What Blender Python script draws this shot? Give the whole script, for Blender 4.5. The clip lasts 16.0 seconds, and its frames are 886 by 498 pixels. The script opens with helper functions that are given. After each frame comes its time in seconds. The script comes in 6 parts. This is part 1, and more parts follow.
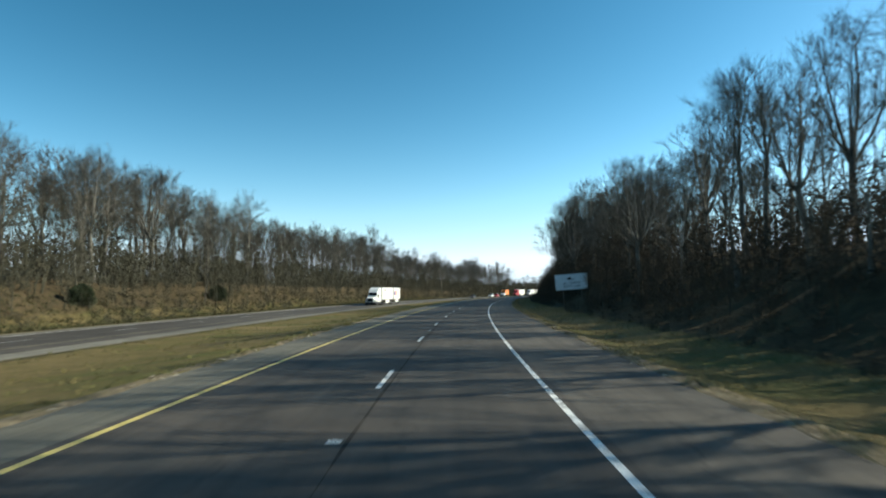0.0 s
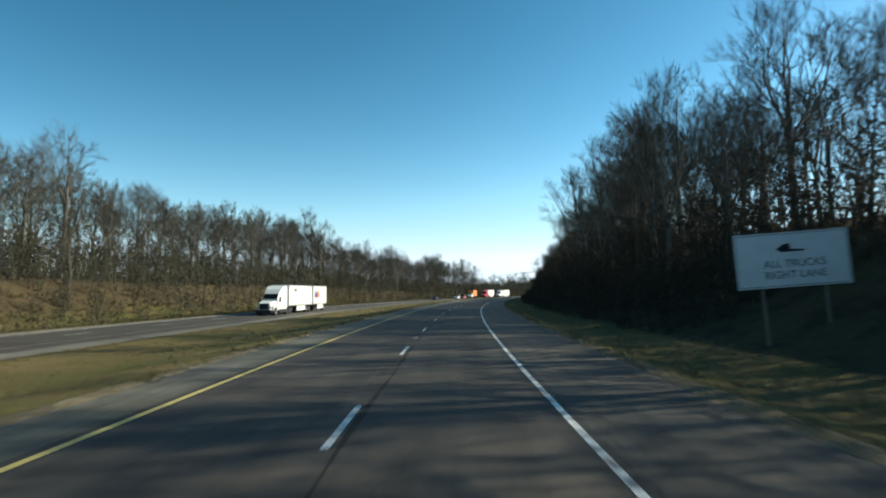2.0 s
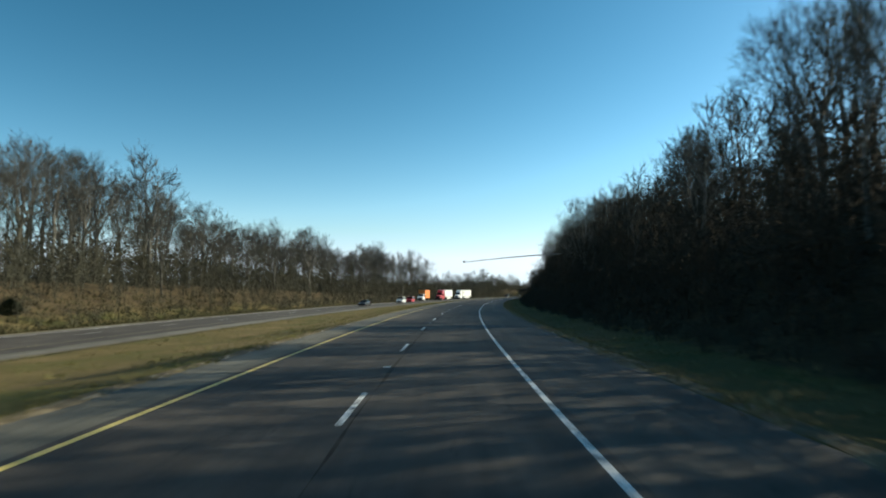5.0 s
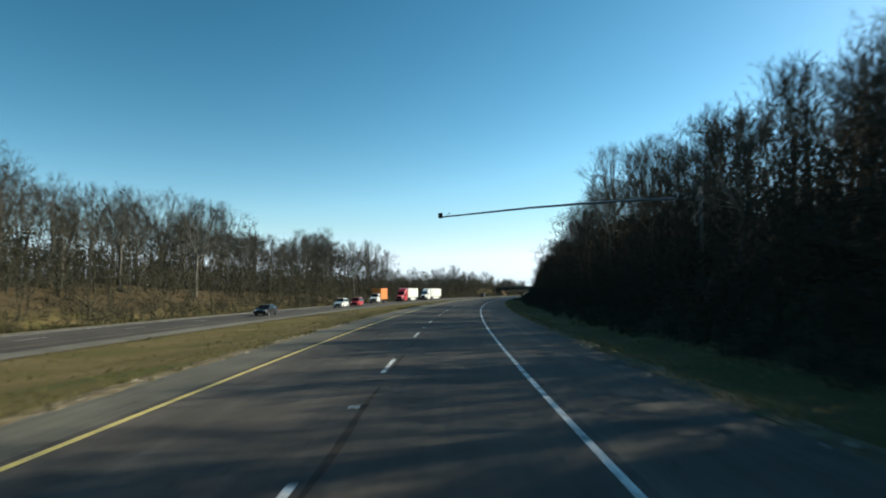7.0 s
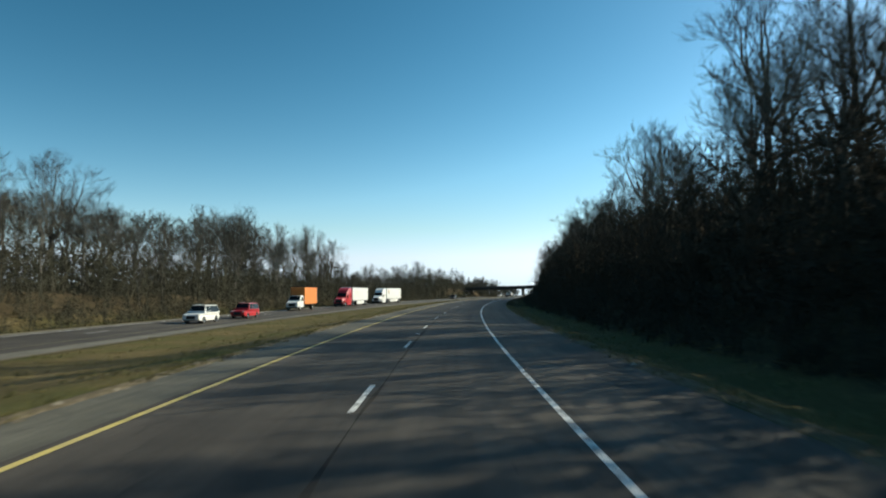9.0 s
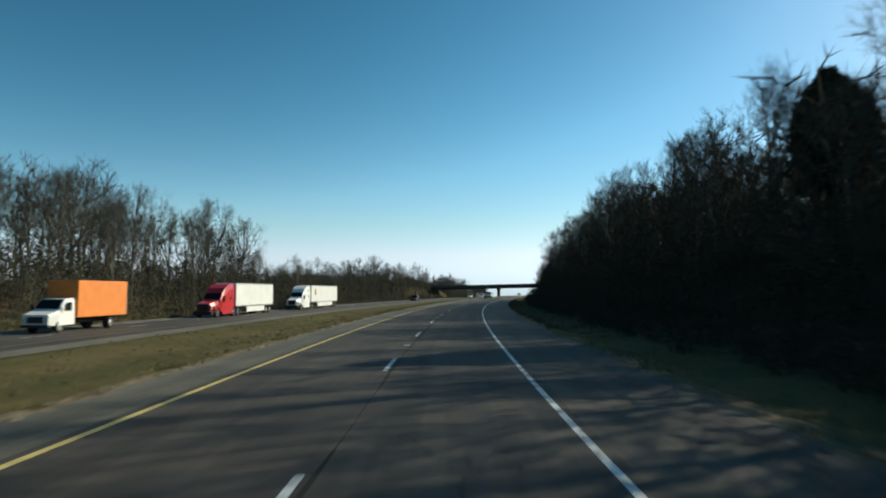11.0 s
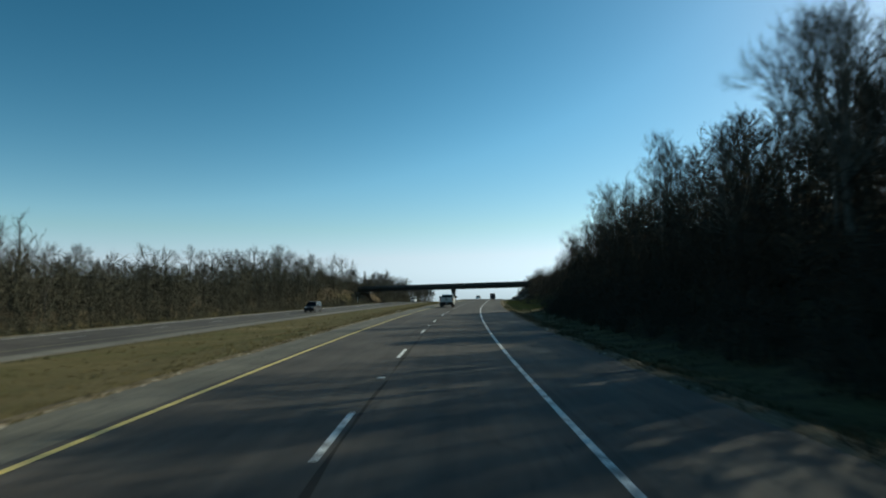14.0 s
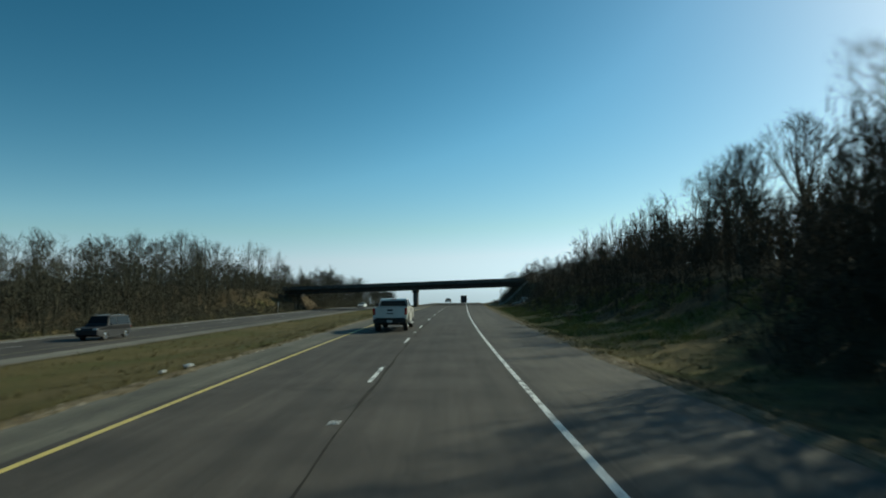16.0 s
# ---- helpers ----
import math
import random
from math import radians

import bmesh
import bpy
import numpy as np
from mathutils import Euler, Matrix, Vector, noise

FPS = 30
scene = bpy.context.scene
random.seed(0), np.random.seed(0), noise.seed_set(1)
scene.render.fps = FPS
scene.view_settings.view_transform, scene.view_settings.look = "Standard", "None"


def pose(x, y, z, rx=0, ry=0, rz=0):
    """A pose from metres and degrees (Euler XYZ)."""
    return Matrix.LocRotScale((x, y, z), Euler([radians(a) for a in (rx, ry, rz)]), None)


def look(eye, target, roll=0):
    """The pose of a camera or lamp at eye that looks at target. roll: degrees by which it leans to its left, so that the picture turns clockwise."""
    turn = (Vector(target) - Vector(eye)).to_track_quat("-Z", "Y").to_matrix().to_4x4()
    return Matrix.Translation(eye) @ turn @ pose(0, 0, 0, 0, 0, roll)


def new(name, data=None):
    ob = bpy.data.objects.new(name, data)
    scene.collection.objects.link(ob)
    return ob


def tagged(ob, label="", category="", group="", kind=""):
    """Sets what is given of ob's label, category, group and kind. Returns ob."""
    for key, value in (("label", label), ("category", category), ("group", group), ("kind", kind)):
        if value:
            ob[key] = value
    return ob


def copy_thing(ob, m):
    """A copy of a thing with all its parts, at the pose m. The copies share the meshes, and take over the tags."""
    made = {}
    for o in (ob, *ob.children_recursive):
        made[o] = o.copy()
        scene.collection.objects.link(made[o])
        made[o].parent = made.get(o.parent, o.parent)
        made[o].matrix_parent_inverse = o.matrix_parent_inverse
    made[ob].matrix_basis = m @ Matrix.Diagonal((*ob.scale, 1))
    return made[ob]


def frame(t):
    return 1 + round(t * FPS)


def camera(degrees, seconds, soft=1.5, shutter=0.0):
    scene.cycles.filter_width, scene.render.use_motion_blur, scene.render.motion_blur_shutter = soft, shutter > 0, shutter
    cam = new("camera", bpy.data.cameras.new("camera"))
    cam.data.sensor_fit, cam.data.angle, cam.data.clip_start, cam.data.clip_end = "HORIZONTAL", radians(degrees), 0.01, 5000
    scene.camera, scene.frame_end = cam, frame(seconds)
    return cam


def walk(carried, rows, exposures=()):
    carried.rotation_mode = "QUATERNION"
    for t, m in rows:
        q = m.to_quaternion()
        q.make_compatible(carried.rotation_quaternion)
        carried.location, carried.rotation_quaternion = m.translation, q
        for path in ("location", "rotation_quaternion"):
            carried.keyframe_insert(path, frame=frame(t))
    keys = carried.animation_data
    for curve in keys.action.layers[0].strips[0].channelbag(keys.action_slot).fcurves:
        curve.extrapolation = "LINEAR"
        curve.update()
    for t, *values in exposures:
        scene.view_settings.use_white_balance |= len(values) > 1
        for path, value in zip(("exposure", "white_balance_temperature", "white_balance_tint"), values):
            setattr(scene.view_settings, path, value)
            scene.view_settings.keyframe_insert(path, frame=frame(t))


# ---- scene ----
# ------------------------------------------------------------------ the road's plan
# s runs along the carriageway from the camera's first place, o is the way to the right of its lane's middle
S0, DS = -240.0, 2.0
_S = np.arange(S0, 3200.0, DS)
_K = np.interp(_S, [-50, 60, 150, 250, 340, 400, 440, 480, 540], [1.299e-3, 0.943e-3, 0.973e-3, 1.081e-3, 1.178e-3, 1.115e-3, 0.758e-3, 0.529e-3, 0.0])
_TH = np.concatenate([[0], np.cumsum((_K[1:] + _K[:-1]) * 0.5 * DS)])
_TH -= np.interp(0.0, _S, _TH)
_X = np.concatenate([[0], np.cumsum(np.sin((_TH[1:] + _TH[:-1]) / 2) * DS)])
_Y = np.concatenate([[0], np.cumsum(np.cos((_TH[1:] + _TH[:-1]) / 2) * DS)])
_X -= np.interp(0.0, _S, _X)
_Y -= np.interp(0.0, _S, _Y)


def heading(s):
    """Turn to the right, in radians, of the road at s."""
    return float(np.interp(s, _S, _TH))


def crest(s):
    """Height of the land along the road: level as far as the overpass, then falling away."""
    a, b = min(max(s - 572.0, 0.0), 90.0), min(max(s - 662.0, 0.0), 2500.0)
    return -0.022 * (a * a / 180.0 + b)


def place(s, o, z=0.0):
    th = heading(s)
    return Vector((float(np.interp(s, _S, _X)) + o * math.cos(th), float(np.interp(s, _S, _Y)) - o * math.sin(th), z + crest(s)))


def on_road(s, o, z=0.0, turn=0.0):
    """Pose at s, o whose y axis points along the road."""
    p = place(s, o, z)
    return pose(p.x, p.y, p.z, 0, 0, -math.degrees(heading(s)) + turn)


# ------------------------------------------------------------------ camera
cam = camera(72.6, 16.0, soft=1.9, shutter=0.3)
EYE_H = 2.1
# seconds, metres along the road, yaw against the road, pitch, roll, place in the lane
DRIVE = [
    (0.0, 0.3, 0.51, 4.04, 0.33, -0.17),
    (0.5, 12.9, 0.39, 4.08, 0.30, -0.22),
    (1.0, 26.3, 0.35, 4.05, 0.23, -0.21),
    (1.5, 40.7, 0.20, 4.03, 0.20, -0.20),
    (2.0, 54.1, 0.03, 4.09, 0.24, -0.19),
    (2.5, 68.2, -0.06, 4.08, 0.23, -0.18),
    (3.0, 82.2, -0.05, 4.04, 0.27, -0.17),
    (3.5, 95.9, -0.10, 4.07, 0.26, -0.16),
    (4.0, 109.8, -0.19, 4.13, 0.32, -0.14),
    (6.5, 179.3, -0.07, 4.02, 0.36, -0.16),
    (7.0, 192.8, -0.17, 4.02, 0.40, -0.16),
    (7.5, 206.9, -0.18, 4.03, 0.36, -0.18),
    (8.0, 220.2, -0.23, 4.06, 0.35, -0.18),
    (10.5, 288.1, -0.18, 4.00, 0.22, -0.18),
    (11.0, 302.2, -0.18, 4.02, 0.10, -0.18),
    (11.5, 315.5, -0.13, 4.08, 0.03, -0.18),
    (12.0, 329.6, -0.10, 4.12, 0.02, -0.18),
    (12.5, 343.1, -0.08, 4.14, 0.06, -0.18),
    (13.0, 356.6, -0.09, 4.18, 0.17, -0.18),
    (13.5, 370.4, -0.17, 4.22, 0.33, -0.17),
    (14.0, 383.7, -0.20, 4.20, 0.48, -0.17),
    (14.5, 397.0, -0.26, 4.22, 0.63, -0.15),
    (15.0, 410.4, -0.28, 4.21, 0.73, -0.12),
    (15.5, 424.0, -0.37, 4.26, 0.80, -0.08),
    (16.0, 437.5, -0.49, 4.37, 0.81, -0.03),
]


def eye_pose(s, yaw, pitch, roll, o):
    p = place(s, o, EYE_H)
    return pose(p.x, p.y, p.z, 90 + pitch, 0, -math.degrees(heading(s)) + yaw) @ pose(0, 0, 0, 0, 0, -roll)


walk(cam, [(t, eye_pose(*row)) for t, *row in DRIVE],
     exposures=[(0.0, 0.66, 6400, 0), (3.5, 0.5, 6600, 0), (7.0, 0.4, 6600, 0), (10.5, 0.12, 6600, -1), (13.0, -0.14, 6400, -3), (14.4, -0.2, 6300, -6), (15.0, -0.05, 6300, -8), (15.5, -0.16, 6300, -9), (16.0, -0.36, 6300, -10)])

# ------------------------------------------------------------------ light
SUN_AZ, SUN_EL = 79.0, 28.0
world = bpy.data.worlds.new("sky")
scene.world = world
world.use_nodes = True
nt = world.node_tree
sky = nt.nodes.new("ShaderNodeTexSky")
sky.sky_type = "NISHITA"
sky.sun_disc = False
sky.sun_elevation, sky.sun_rotation = radians(SUN_EL), radians(SUN_AZ)
sky.air_density, sky.dust_density, sky.ozone_density = 1.0, 0.45, 3.0
nt.nodes["Background"].inputs["Strength"].default_value = 0.09
rich = nt.nodes.new("ShaderNodeHueSaturation")
rich.inputs["Saturation"].default_value = 1.1
nt.links.new(sky.outputs["Color"], rich.inputs["Color"])


def sky_math(kind, a, c, clamp=False):
    n = nt.nodes.new("ShaderNodeMath")
    n.operation, n.use_clamp = kind, clamp
    for k, v in enumerate((a, c)):
        if isinstance(v, float):
            n.inputs[k].default_value = v
        else:
            nt.links.new(v, n.inputs[k])
    return n.outputs["Value"]


# the air of a clear cold day: no yellow along the horizon, a clean cyan-blue above
split, join = nt.nodes.new("ShaderNodeSeparateColor"), nt.nodes.new("ShaderNodeCombineColor")
nt.links.new(rich.outputs["Color"], split.inputs["Color"])
red_, green_, blue_ = split.outputs["Red"], split.outputs["Green"], split.outputs["Blue"]
warm = sky_math("MAXIMUM", sky_math("SUBTRACT", red_, sky_math("MULTIPLY", blue_, 0.25)), 0.0)
clean = sky_math("ADD", green_, sky_math("MULTIPLY", warm, 0.04))
nt.links.new(clean, join.inputs["Green"])
rosy = sky_math("ADD", sky_math("MULTIPLY", red_, 0.52), sky_math("MULTIPLY", warm, 0.88))
nt.links.new(sky_math("MINIMUM", rosy, sky_math("MULTIPLY", clean, 0.88)), join.inputs["Red"])
nt.links.new(sky_math("MAXIMUM", sky_math("MULTIPLY", blue_, 0.99), sky_math("MULTIPLY", green_, 1.2)), join.inputs["Blue"])
# the deep zenith and pale horizon of dry air
grey = nt.nodes.new("ShaderNodeRGBToBW")
nt.links.new(join.outputs["Color"], grey.inputs["Color"])
deep = nt.nodes.new("ShaderNodeVectorMath")
deep.operation = "SCALE"
nt.links.new(join.outputs["Color"], deep.inputs[0])
nt.links.new(sky_math("MINIMUM", sky_math("POWER", sky_math("DIVIDE", grey.outputs["Val"], 1.75), 0.55), 1.5), deep.inputs["Scale"])
nt.links.new(deep.outputs["Vector"], nt.nodes["Background"].inputs["Color"])
sun = new("sun", bpy.data.lights.new("sun", "SUN"))
sun.data.energy, sun.data.angle, sun.data.color = 5.0, radians(0.53), (1.0, 0.90, 0.74)
_d = Vector((math.sin(radians(SUN_AZ)) * math.cos(radians(SUN_EL)), math.cos(radians(SUN_AZ)) * math.cos(radians(SUN_EL)), math.sin(radians(SUN_EL))))
sun.matrix_world = look(_d * 300, (0, 0, 0))


# ------------------------------------------------------------------ materials
def mat(name, base, rough=0.7, metal=0.0, second=None, scale=4.0, mix=(0.35, 0.7), bump=0.0, bump_scale=40.0, spec=0.4, coat=0.0,
        stretch=None, grain=0.25, per_object=0.0):
    """A node material: base and second colour mixed by broad noise, fine grain on top, and a bump. Scales are per metre."""
    m = bpy.data.materials.new(name)
    m.use_nodes = True
    t = m.node_tree
    b = t.nodes["Principled BSDF"]
    b.inputs["Roughness"].default_value, b.inputs["Metallic"].default_value = rough, metal
    b.inputs["Specular IOR Level"].default_value, b.inputs["Coat Weight"].default_value = spec, coat
    geo = t.nodes.new("ShaderNodeNewGeometry")
    src = geo.outputs["Position"]
    if stretch:
        mp = t.nodes.new("ShaderNodeMapping")
        mp.inputs["Scale"].default_value = stretch
        co = t.nodes.new("ShaderNodeTexCoord")
        t.links.new(co.outputs["Object"], mp.inputs["Vector"])
        src = mp.outputs["Vector"]
    second = second or tuple(c * 0.75 for c in base)
    n1 = t.nodes.new("ShaderNodeTexNoise")
    n1.inputs["Scale"].default_value, n1.inputs["Detail"].default_value = scale, 6
    t.links.new(src, n1.inputs["Vector"])
    ramp = t.nodes.new("ShaderNodeValToRGB")
    ramp.color_ramp.elements[0].position, ramp.color_ramp.elements[1].position = mix
    ramp.color_ramp.elements[0].color, ramp.color_ramp.elements[1].color = (*base, 1), (*second, 1)
    t.links.new(n1.outputs["Fac"], ramp.inputs["Fac"])
    n2 = t.nodes.new("ShaderNodeTexNoise")
    n2.inputs["Scale"].default_value, n2.inputs["Detail"].default_value = bump_scale, 4
    t.links.new(src, n2.inputs["Vector"])
    mul = t.nodes.new("ShaderNodeMapRange")
    mul.inputs["From Min"].default_value, mul.inputs["From Max"].default_value = 0.3, 0.7
    mul.inputs["To Min"].default_value, mul.inputs["To Max"].default_value = 1 - grain, 1 + grain
    t.links.new(n2.outputs["Fac"], mul.inputs["Value"])
    vm = t.nodes.new("ShaderNodeVectorMath")
    vm.operation = "SCALE"
    t.links.new(ramp.outputs["Color"], vm.inputs[0])
    t.links.new(mul.outputs["Result"], vm.inputs["Scale"])
    out = vm.outputs["Vector"]
    if per_object:
        oi = t.nodes.new("ShaderNodeObjectInfo")
        mr = t.nodes.new("ShaderNodeMapRange")
        mr.inputs["To Min"].default_value, mr.inputs["To Max"].default_value = 1 - per_object, 1 + per_object
        t.links.new(oi.outputs["Random"], mr.inputs["Value"])
        v2 = t.nodes.new("ShaderNodeVectorMath")
        v2.operation = "SCALE"
        t.links.new(out, v2.inputs[0])
        t.links.new(mr.outputs["Result"], v2.inputs["Scale"])
        out = v2.outputs["Vector"]
    t.links.new(out, b.inputs["Base Color"])
    if bump:
        bp = t.nodes.new("ShaderNodeBump")
        bp.inputs["Strength"].default_value, bp.inputs["Distance"].default_value = bump, 0.02
        t.links.new(n2.outputs["Fac"], bp.inputs["Height"])
        t.links.new(bp.outputs["Normal"], b.inputs["Normal"])
    return m


M_WHITE_LINE = mat("white_road_paint", (0.74, 0.74, 0.72), 0.6, second=(0.17, 0.16, 0.15), scale=3, mix=(0.47, 0.64), bump=0.2, bump_scale=28, grain=0.4)
M_YELLOW_LINE = mat("yellow_road_paint", (0.62, 0.49, 0.15), 0.6, second=(0.40, 0.33, 0.16), scale=3, mix=(0.45, 0.75), bump=0.2, bump_scale=70)
M_BARK = mat("grey_brown_bark", (0.085, 0.076, 0.062), 0.95, second=(0.18, 0.168, 0.142), scale=1.5, bump=0.8, bump_scale=25, spec=0.1, per_object=0.3)
M_TWIG = mat("brown_twigs", (0.066, 0.062, 0.051), 0.95, second=(0.096, 0.09, 0.075), scale=0.4, bump_scale=30, spec=0.1, per_object=0.3)
M_WHITE_PAINT = mat("white_vehicle_paint", (0.79, 0.79, 0.77), 0.45, second=(0.71, 0.71, 0.68), scale=0.8, coat=0.3, grain=0.04)
M_DARK = mat("black_rubber_and_plastic", (0.02, 0.02, 0.02), 0.7, second=(0.035, 0.034, 0.032), scale=6, grain=0.2)
M_CONCRETE = mat("weathered_concrete", (0.33, 0.31, 0.28), 0.9, second=(0.24, 0.225, 0.2), scale=0.8, bump=0.4, bump_scale=30)
M_STEEL = mat("dark_galvanised_steel", (0.22, 0.23, 0.24), 0.5, metal=0.6, second=(0.15, 0.155, 0.16), scale=3)


def ground_material():
    """Straw-coloured and greenish winter grass, leaf litter where the mesh's litter attribute says, and gritty soil at the pavement's edges."""
    m = bpy.data.materials.new("winter_grass_and_leaf_litter")
    m.use_nodes = True
    t = m.node_tree
    b = t.nodes["Principled BSDF"]
    b.inputs["Roughness"].default_value, b.inputs["Specular IOR Level"].default_value = 0.95, 0.1
    pos = t.nodes.new("ShaderNodeNewGeometry").outputs["Position"]

    def noise_node(scale, detail=5.0, rough=0.6):
        n = t.nodes.new("ShaderNodeTexNoise")
        n.inputs["Scale"].default_value, n.inputs["Detail"].default_value, n.inputs["Roughness"].default_value = scale, detail, rough
        t.links.new(pos, n.inputs["Vector"])
        return n.outputs["Fac"]

    def ramp(fac, stops):
        r = t.nodes.new("ShaderNodeValToRGB")
        while len(r.color_ramp.elements) < len(stops):
            r.color_ramp.elements.new(0.5)
        for e, (p, c) in zip(r.color_ramp.elements, stops):
            e.position, e.color = p, (*c, 1)
        t.links.new(fac, r.inputs["Fac"])
        return r.outputs["Color"]

    def mix(fac, a, c, kind="MIX"):
        n = t.nodes.new("ShaderNodeMix")
        n.data_type, n.blend_type = "RGBA", kind
        if isinstance(fac, float):
            n.inputs["Factor"].default_value = fac
        else:
            t.links.new(fac, n.inputs["Factor"])
        t.links.new(a, n.inputs["A"])
        t.links.new(c, n.inputs["B"])
        return n.outputs["Result"]

    grass = ramp(noise_node(0.16), [(0.34, (0.195, 0.15, 0.074)), (0.5, (0.14, 0.114, 0.05)), (0.66, (0.1, 0.106, 0.036))])
    fine = ramp(noise_node(7.0, 8.0, 0.75), [(0.3, (0.6, 0.58, 0.55)), (0.55, (0.95, 0.93, 0.9)), (0.75, (1.2, 1.16, 1.08))])
    olive = ramp(noise_node(0.22), [(0.34, (0.115, 0.098, 0.046)), (0.5, (0.08, 0.078, 0.032)), (0.66, (0.062, 0.072, 0.025))])
    lush = t.nodes.new("ShaderNodeAttribute")
    lush.attribute_name = "lush"
    grass = mix(lush.outputs["Fac"], grass, olive)
    litter = ramp(noise_node(0.5, 6.0), [(0.3, (0.05, 0.04, 0.024)), (0.55, (0.098, 0.074, 0.042)), (0.75, (0.062, 0.06, 0.029))])
    at = t.nodes.new("ShaderNodeAttribute")
    at.attribute_name = "litter"
    blend = t.nodes.new("ShaderNodeMapRange")
    add = t.nodes.new("ShaderNodeMath")
    add.operation = "MULTIPLY_ADD"
    t.links.new(noise_node(0.8), add.inputs[0])
    add.inputs[1].default_value = 0.9
    t.links.new(at.outputs["Fac"], add.inputs[2])
    t.links.new(add.outputs["Value"], blend.inputs["Value"])
    blend.inputs["From Min"].default_value, blend.inputs["From Max"].default_value = 0.8, 1.05
    col = mix(1.0, mix(blend.outputs["Result"], grass, litter), fine, "MULTIPLY")
    t.links.new(col, b.inputs["Base Color"])
    bp = t.nodes.new("ShaderNodeBump")
    bp.inputs["Strength"].default_value, bp.inputs["Distance"].default_value = 0.9, 0.08
    t.links.new(noise_node(5.0, 8.0, 0.7), bp.inputs["Height"])
    t.links.new(bp.outputs["Normal"], b.inputs["Normal"])
    return m


def island_material(name, colours, rough=0.95):
    """Blades, leaves or stems whose colour changes from piece to piece."""
    m = bpy.data.materials.new(name)
    m.use_nodes = True
    t = m.node_tree
    b = t.nodes["Principled BSDF"]
    b.inputs["Roughness"].default_value, b.inputs["Specular IOR Level"].default_value = rough, 0.15
    g = t.nodes.new("ShaderNodeNewGeometry")
    r = t.nodes.new("ShaderNodeValToRGB")
    while len(r.color_ramp.elements) < len(colours):
        r.color_ramp.elements.new(0.5)
    for k, (e, c) in enumerate(zip(r.color_ramp.elements, colours)):
        e.position, e.color = k / (len(colours) - 1), (*c, 1)
    t.links.new(g.outputs["Random Per Island"], r.inputs["Fac"])
    t.links.new(r.outputs["Color"], b.inputs["Base Color"])
    return m


def asphalt_material(name, dark, light):
    """Asphalt with aggregate, blotches, long worn streaks along the road and fine cracks."""
    m = mat(name, dark, 0.82, second=light, scale=0.45, bump=0.5, bump_scale=70, spec=0.35, grain=0.3)
    t = m.node_tree
    b = t.nodes["Principled BSDF"]
    old = b.inputs["Base Color"].links[0].from_socket
    geo = t.nodes.new("ShaderNodeNewGeometry").outputs["Position"]
    v = t.nodes.new("ShaderNodeTexVoronoi")
    v.feature = "DISTANCE_TO_EDGE"
    v.inputs["Scale"].default_value = 0.22
    nz = t.nodes.new("ShaderNodeTexNoise")
    nz.inputs["Scale"].default_value, nz.inputs["Detail"].default_value = 1.2, 5
    t.links.new(geo, nz.inputs["Vector"])
    off = t.nodes.new("ShaderNodeVectorMath")
    off.operation = "MULTIPLY_ADD"
    off.inputs[1].default_value = (1.2, 1.2, 0)
    t.links.new(nz.outputs["Color"], off.inputs[0])
    t.links.new(geo, off.inputs[2])
    t.links.new(off.outputs["Vector"], v.inputs["Vector"])
    cr = t.nodes.new("ShaderNodeMapRange")
    cr.inputs["From Min"].default_value, cr.inputs["From Max"].default_value = 0.0, 0.006
    cr.inputs["To Min"].default_value, cr.inputs["To Max"].default_value = 0.45, 1.0
    t.links.new(v.outputs["Distance"], cr.inputs["Value"])
    s = t.nodes.new("ShaderNodeVectorMath")
    s.operation = "SCALE"
    t.links.new(old, s.inputs[0])
    t.links.new(cr.outputs["Result"], s.inputs["Scale"])
    at = t.nodes.new("ShaderNodeAttribute")
    at.attribute_name = "way"
    out = s.outputs["Vector"]
    for stretch, lo, hi in (((1.6, 0.022, 1), 0.74, 1.26), ((0.12, 0.035, 1), 0.8, 1.2), ((5.0, 0.3, 1), 0.88, 1.12)):
        mp = t.nodes.new("ShaderNodeVectorMath")
        mp.operation = "MULTIPLY"
        mp.inputs[1].default_value = stretch
        t.links.new(at.outputs["Vector"], mp.inputs[0])
        nn = t.nodes.new("ShaderNodeTexNoise")
        nn.inputs["Scale"].default_value, nn.inputs["Detail"].default_value = 1.0, 4
        t.links.new(mp.outputs["Vector"], nn.inputs["Vector"])
        mr = t.nodes.new("ShaderNodeMapRange")
        mr.inputs["From Min"].default_value, mr.inputs["From Max"].default_value = 0.3, 0.7
        mr.inputs["To Min"].default_value, mr.inputs["To Max"].default_value = lo, hi
        t.links.new(nn.outputs["Fac"], mr.inputs["Value"])
        sc = t.nodes.new("ShaderNodeVectorMath")
        sc.operation = "SCALE"
        t.links.new(out, sc.inputs[0])
        t.links.new(mr.outputs["Result"], sc.inputs["Scale"])
        out = sc.outputs["Vector"]
    t.links.new(out, b.inputs["Base Color"])
    return m


def glass_material(name, tint):
    m = bpy.data.materials.new(name)
    m.use_nodes = True
    b = m.node_tree.nodes["Principled BSDF"]
    b.inputs["Base Color"].default_value = (*tint, 1)
    b.inputs["Roughness"].default_value, b.inputs["IOR"].default_value, b.inputs["Coat Weight"].default_value = 0.2, 1.25, 0.0
    return m


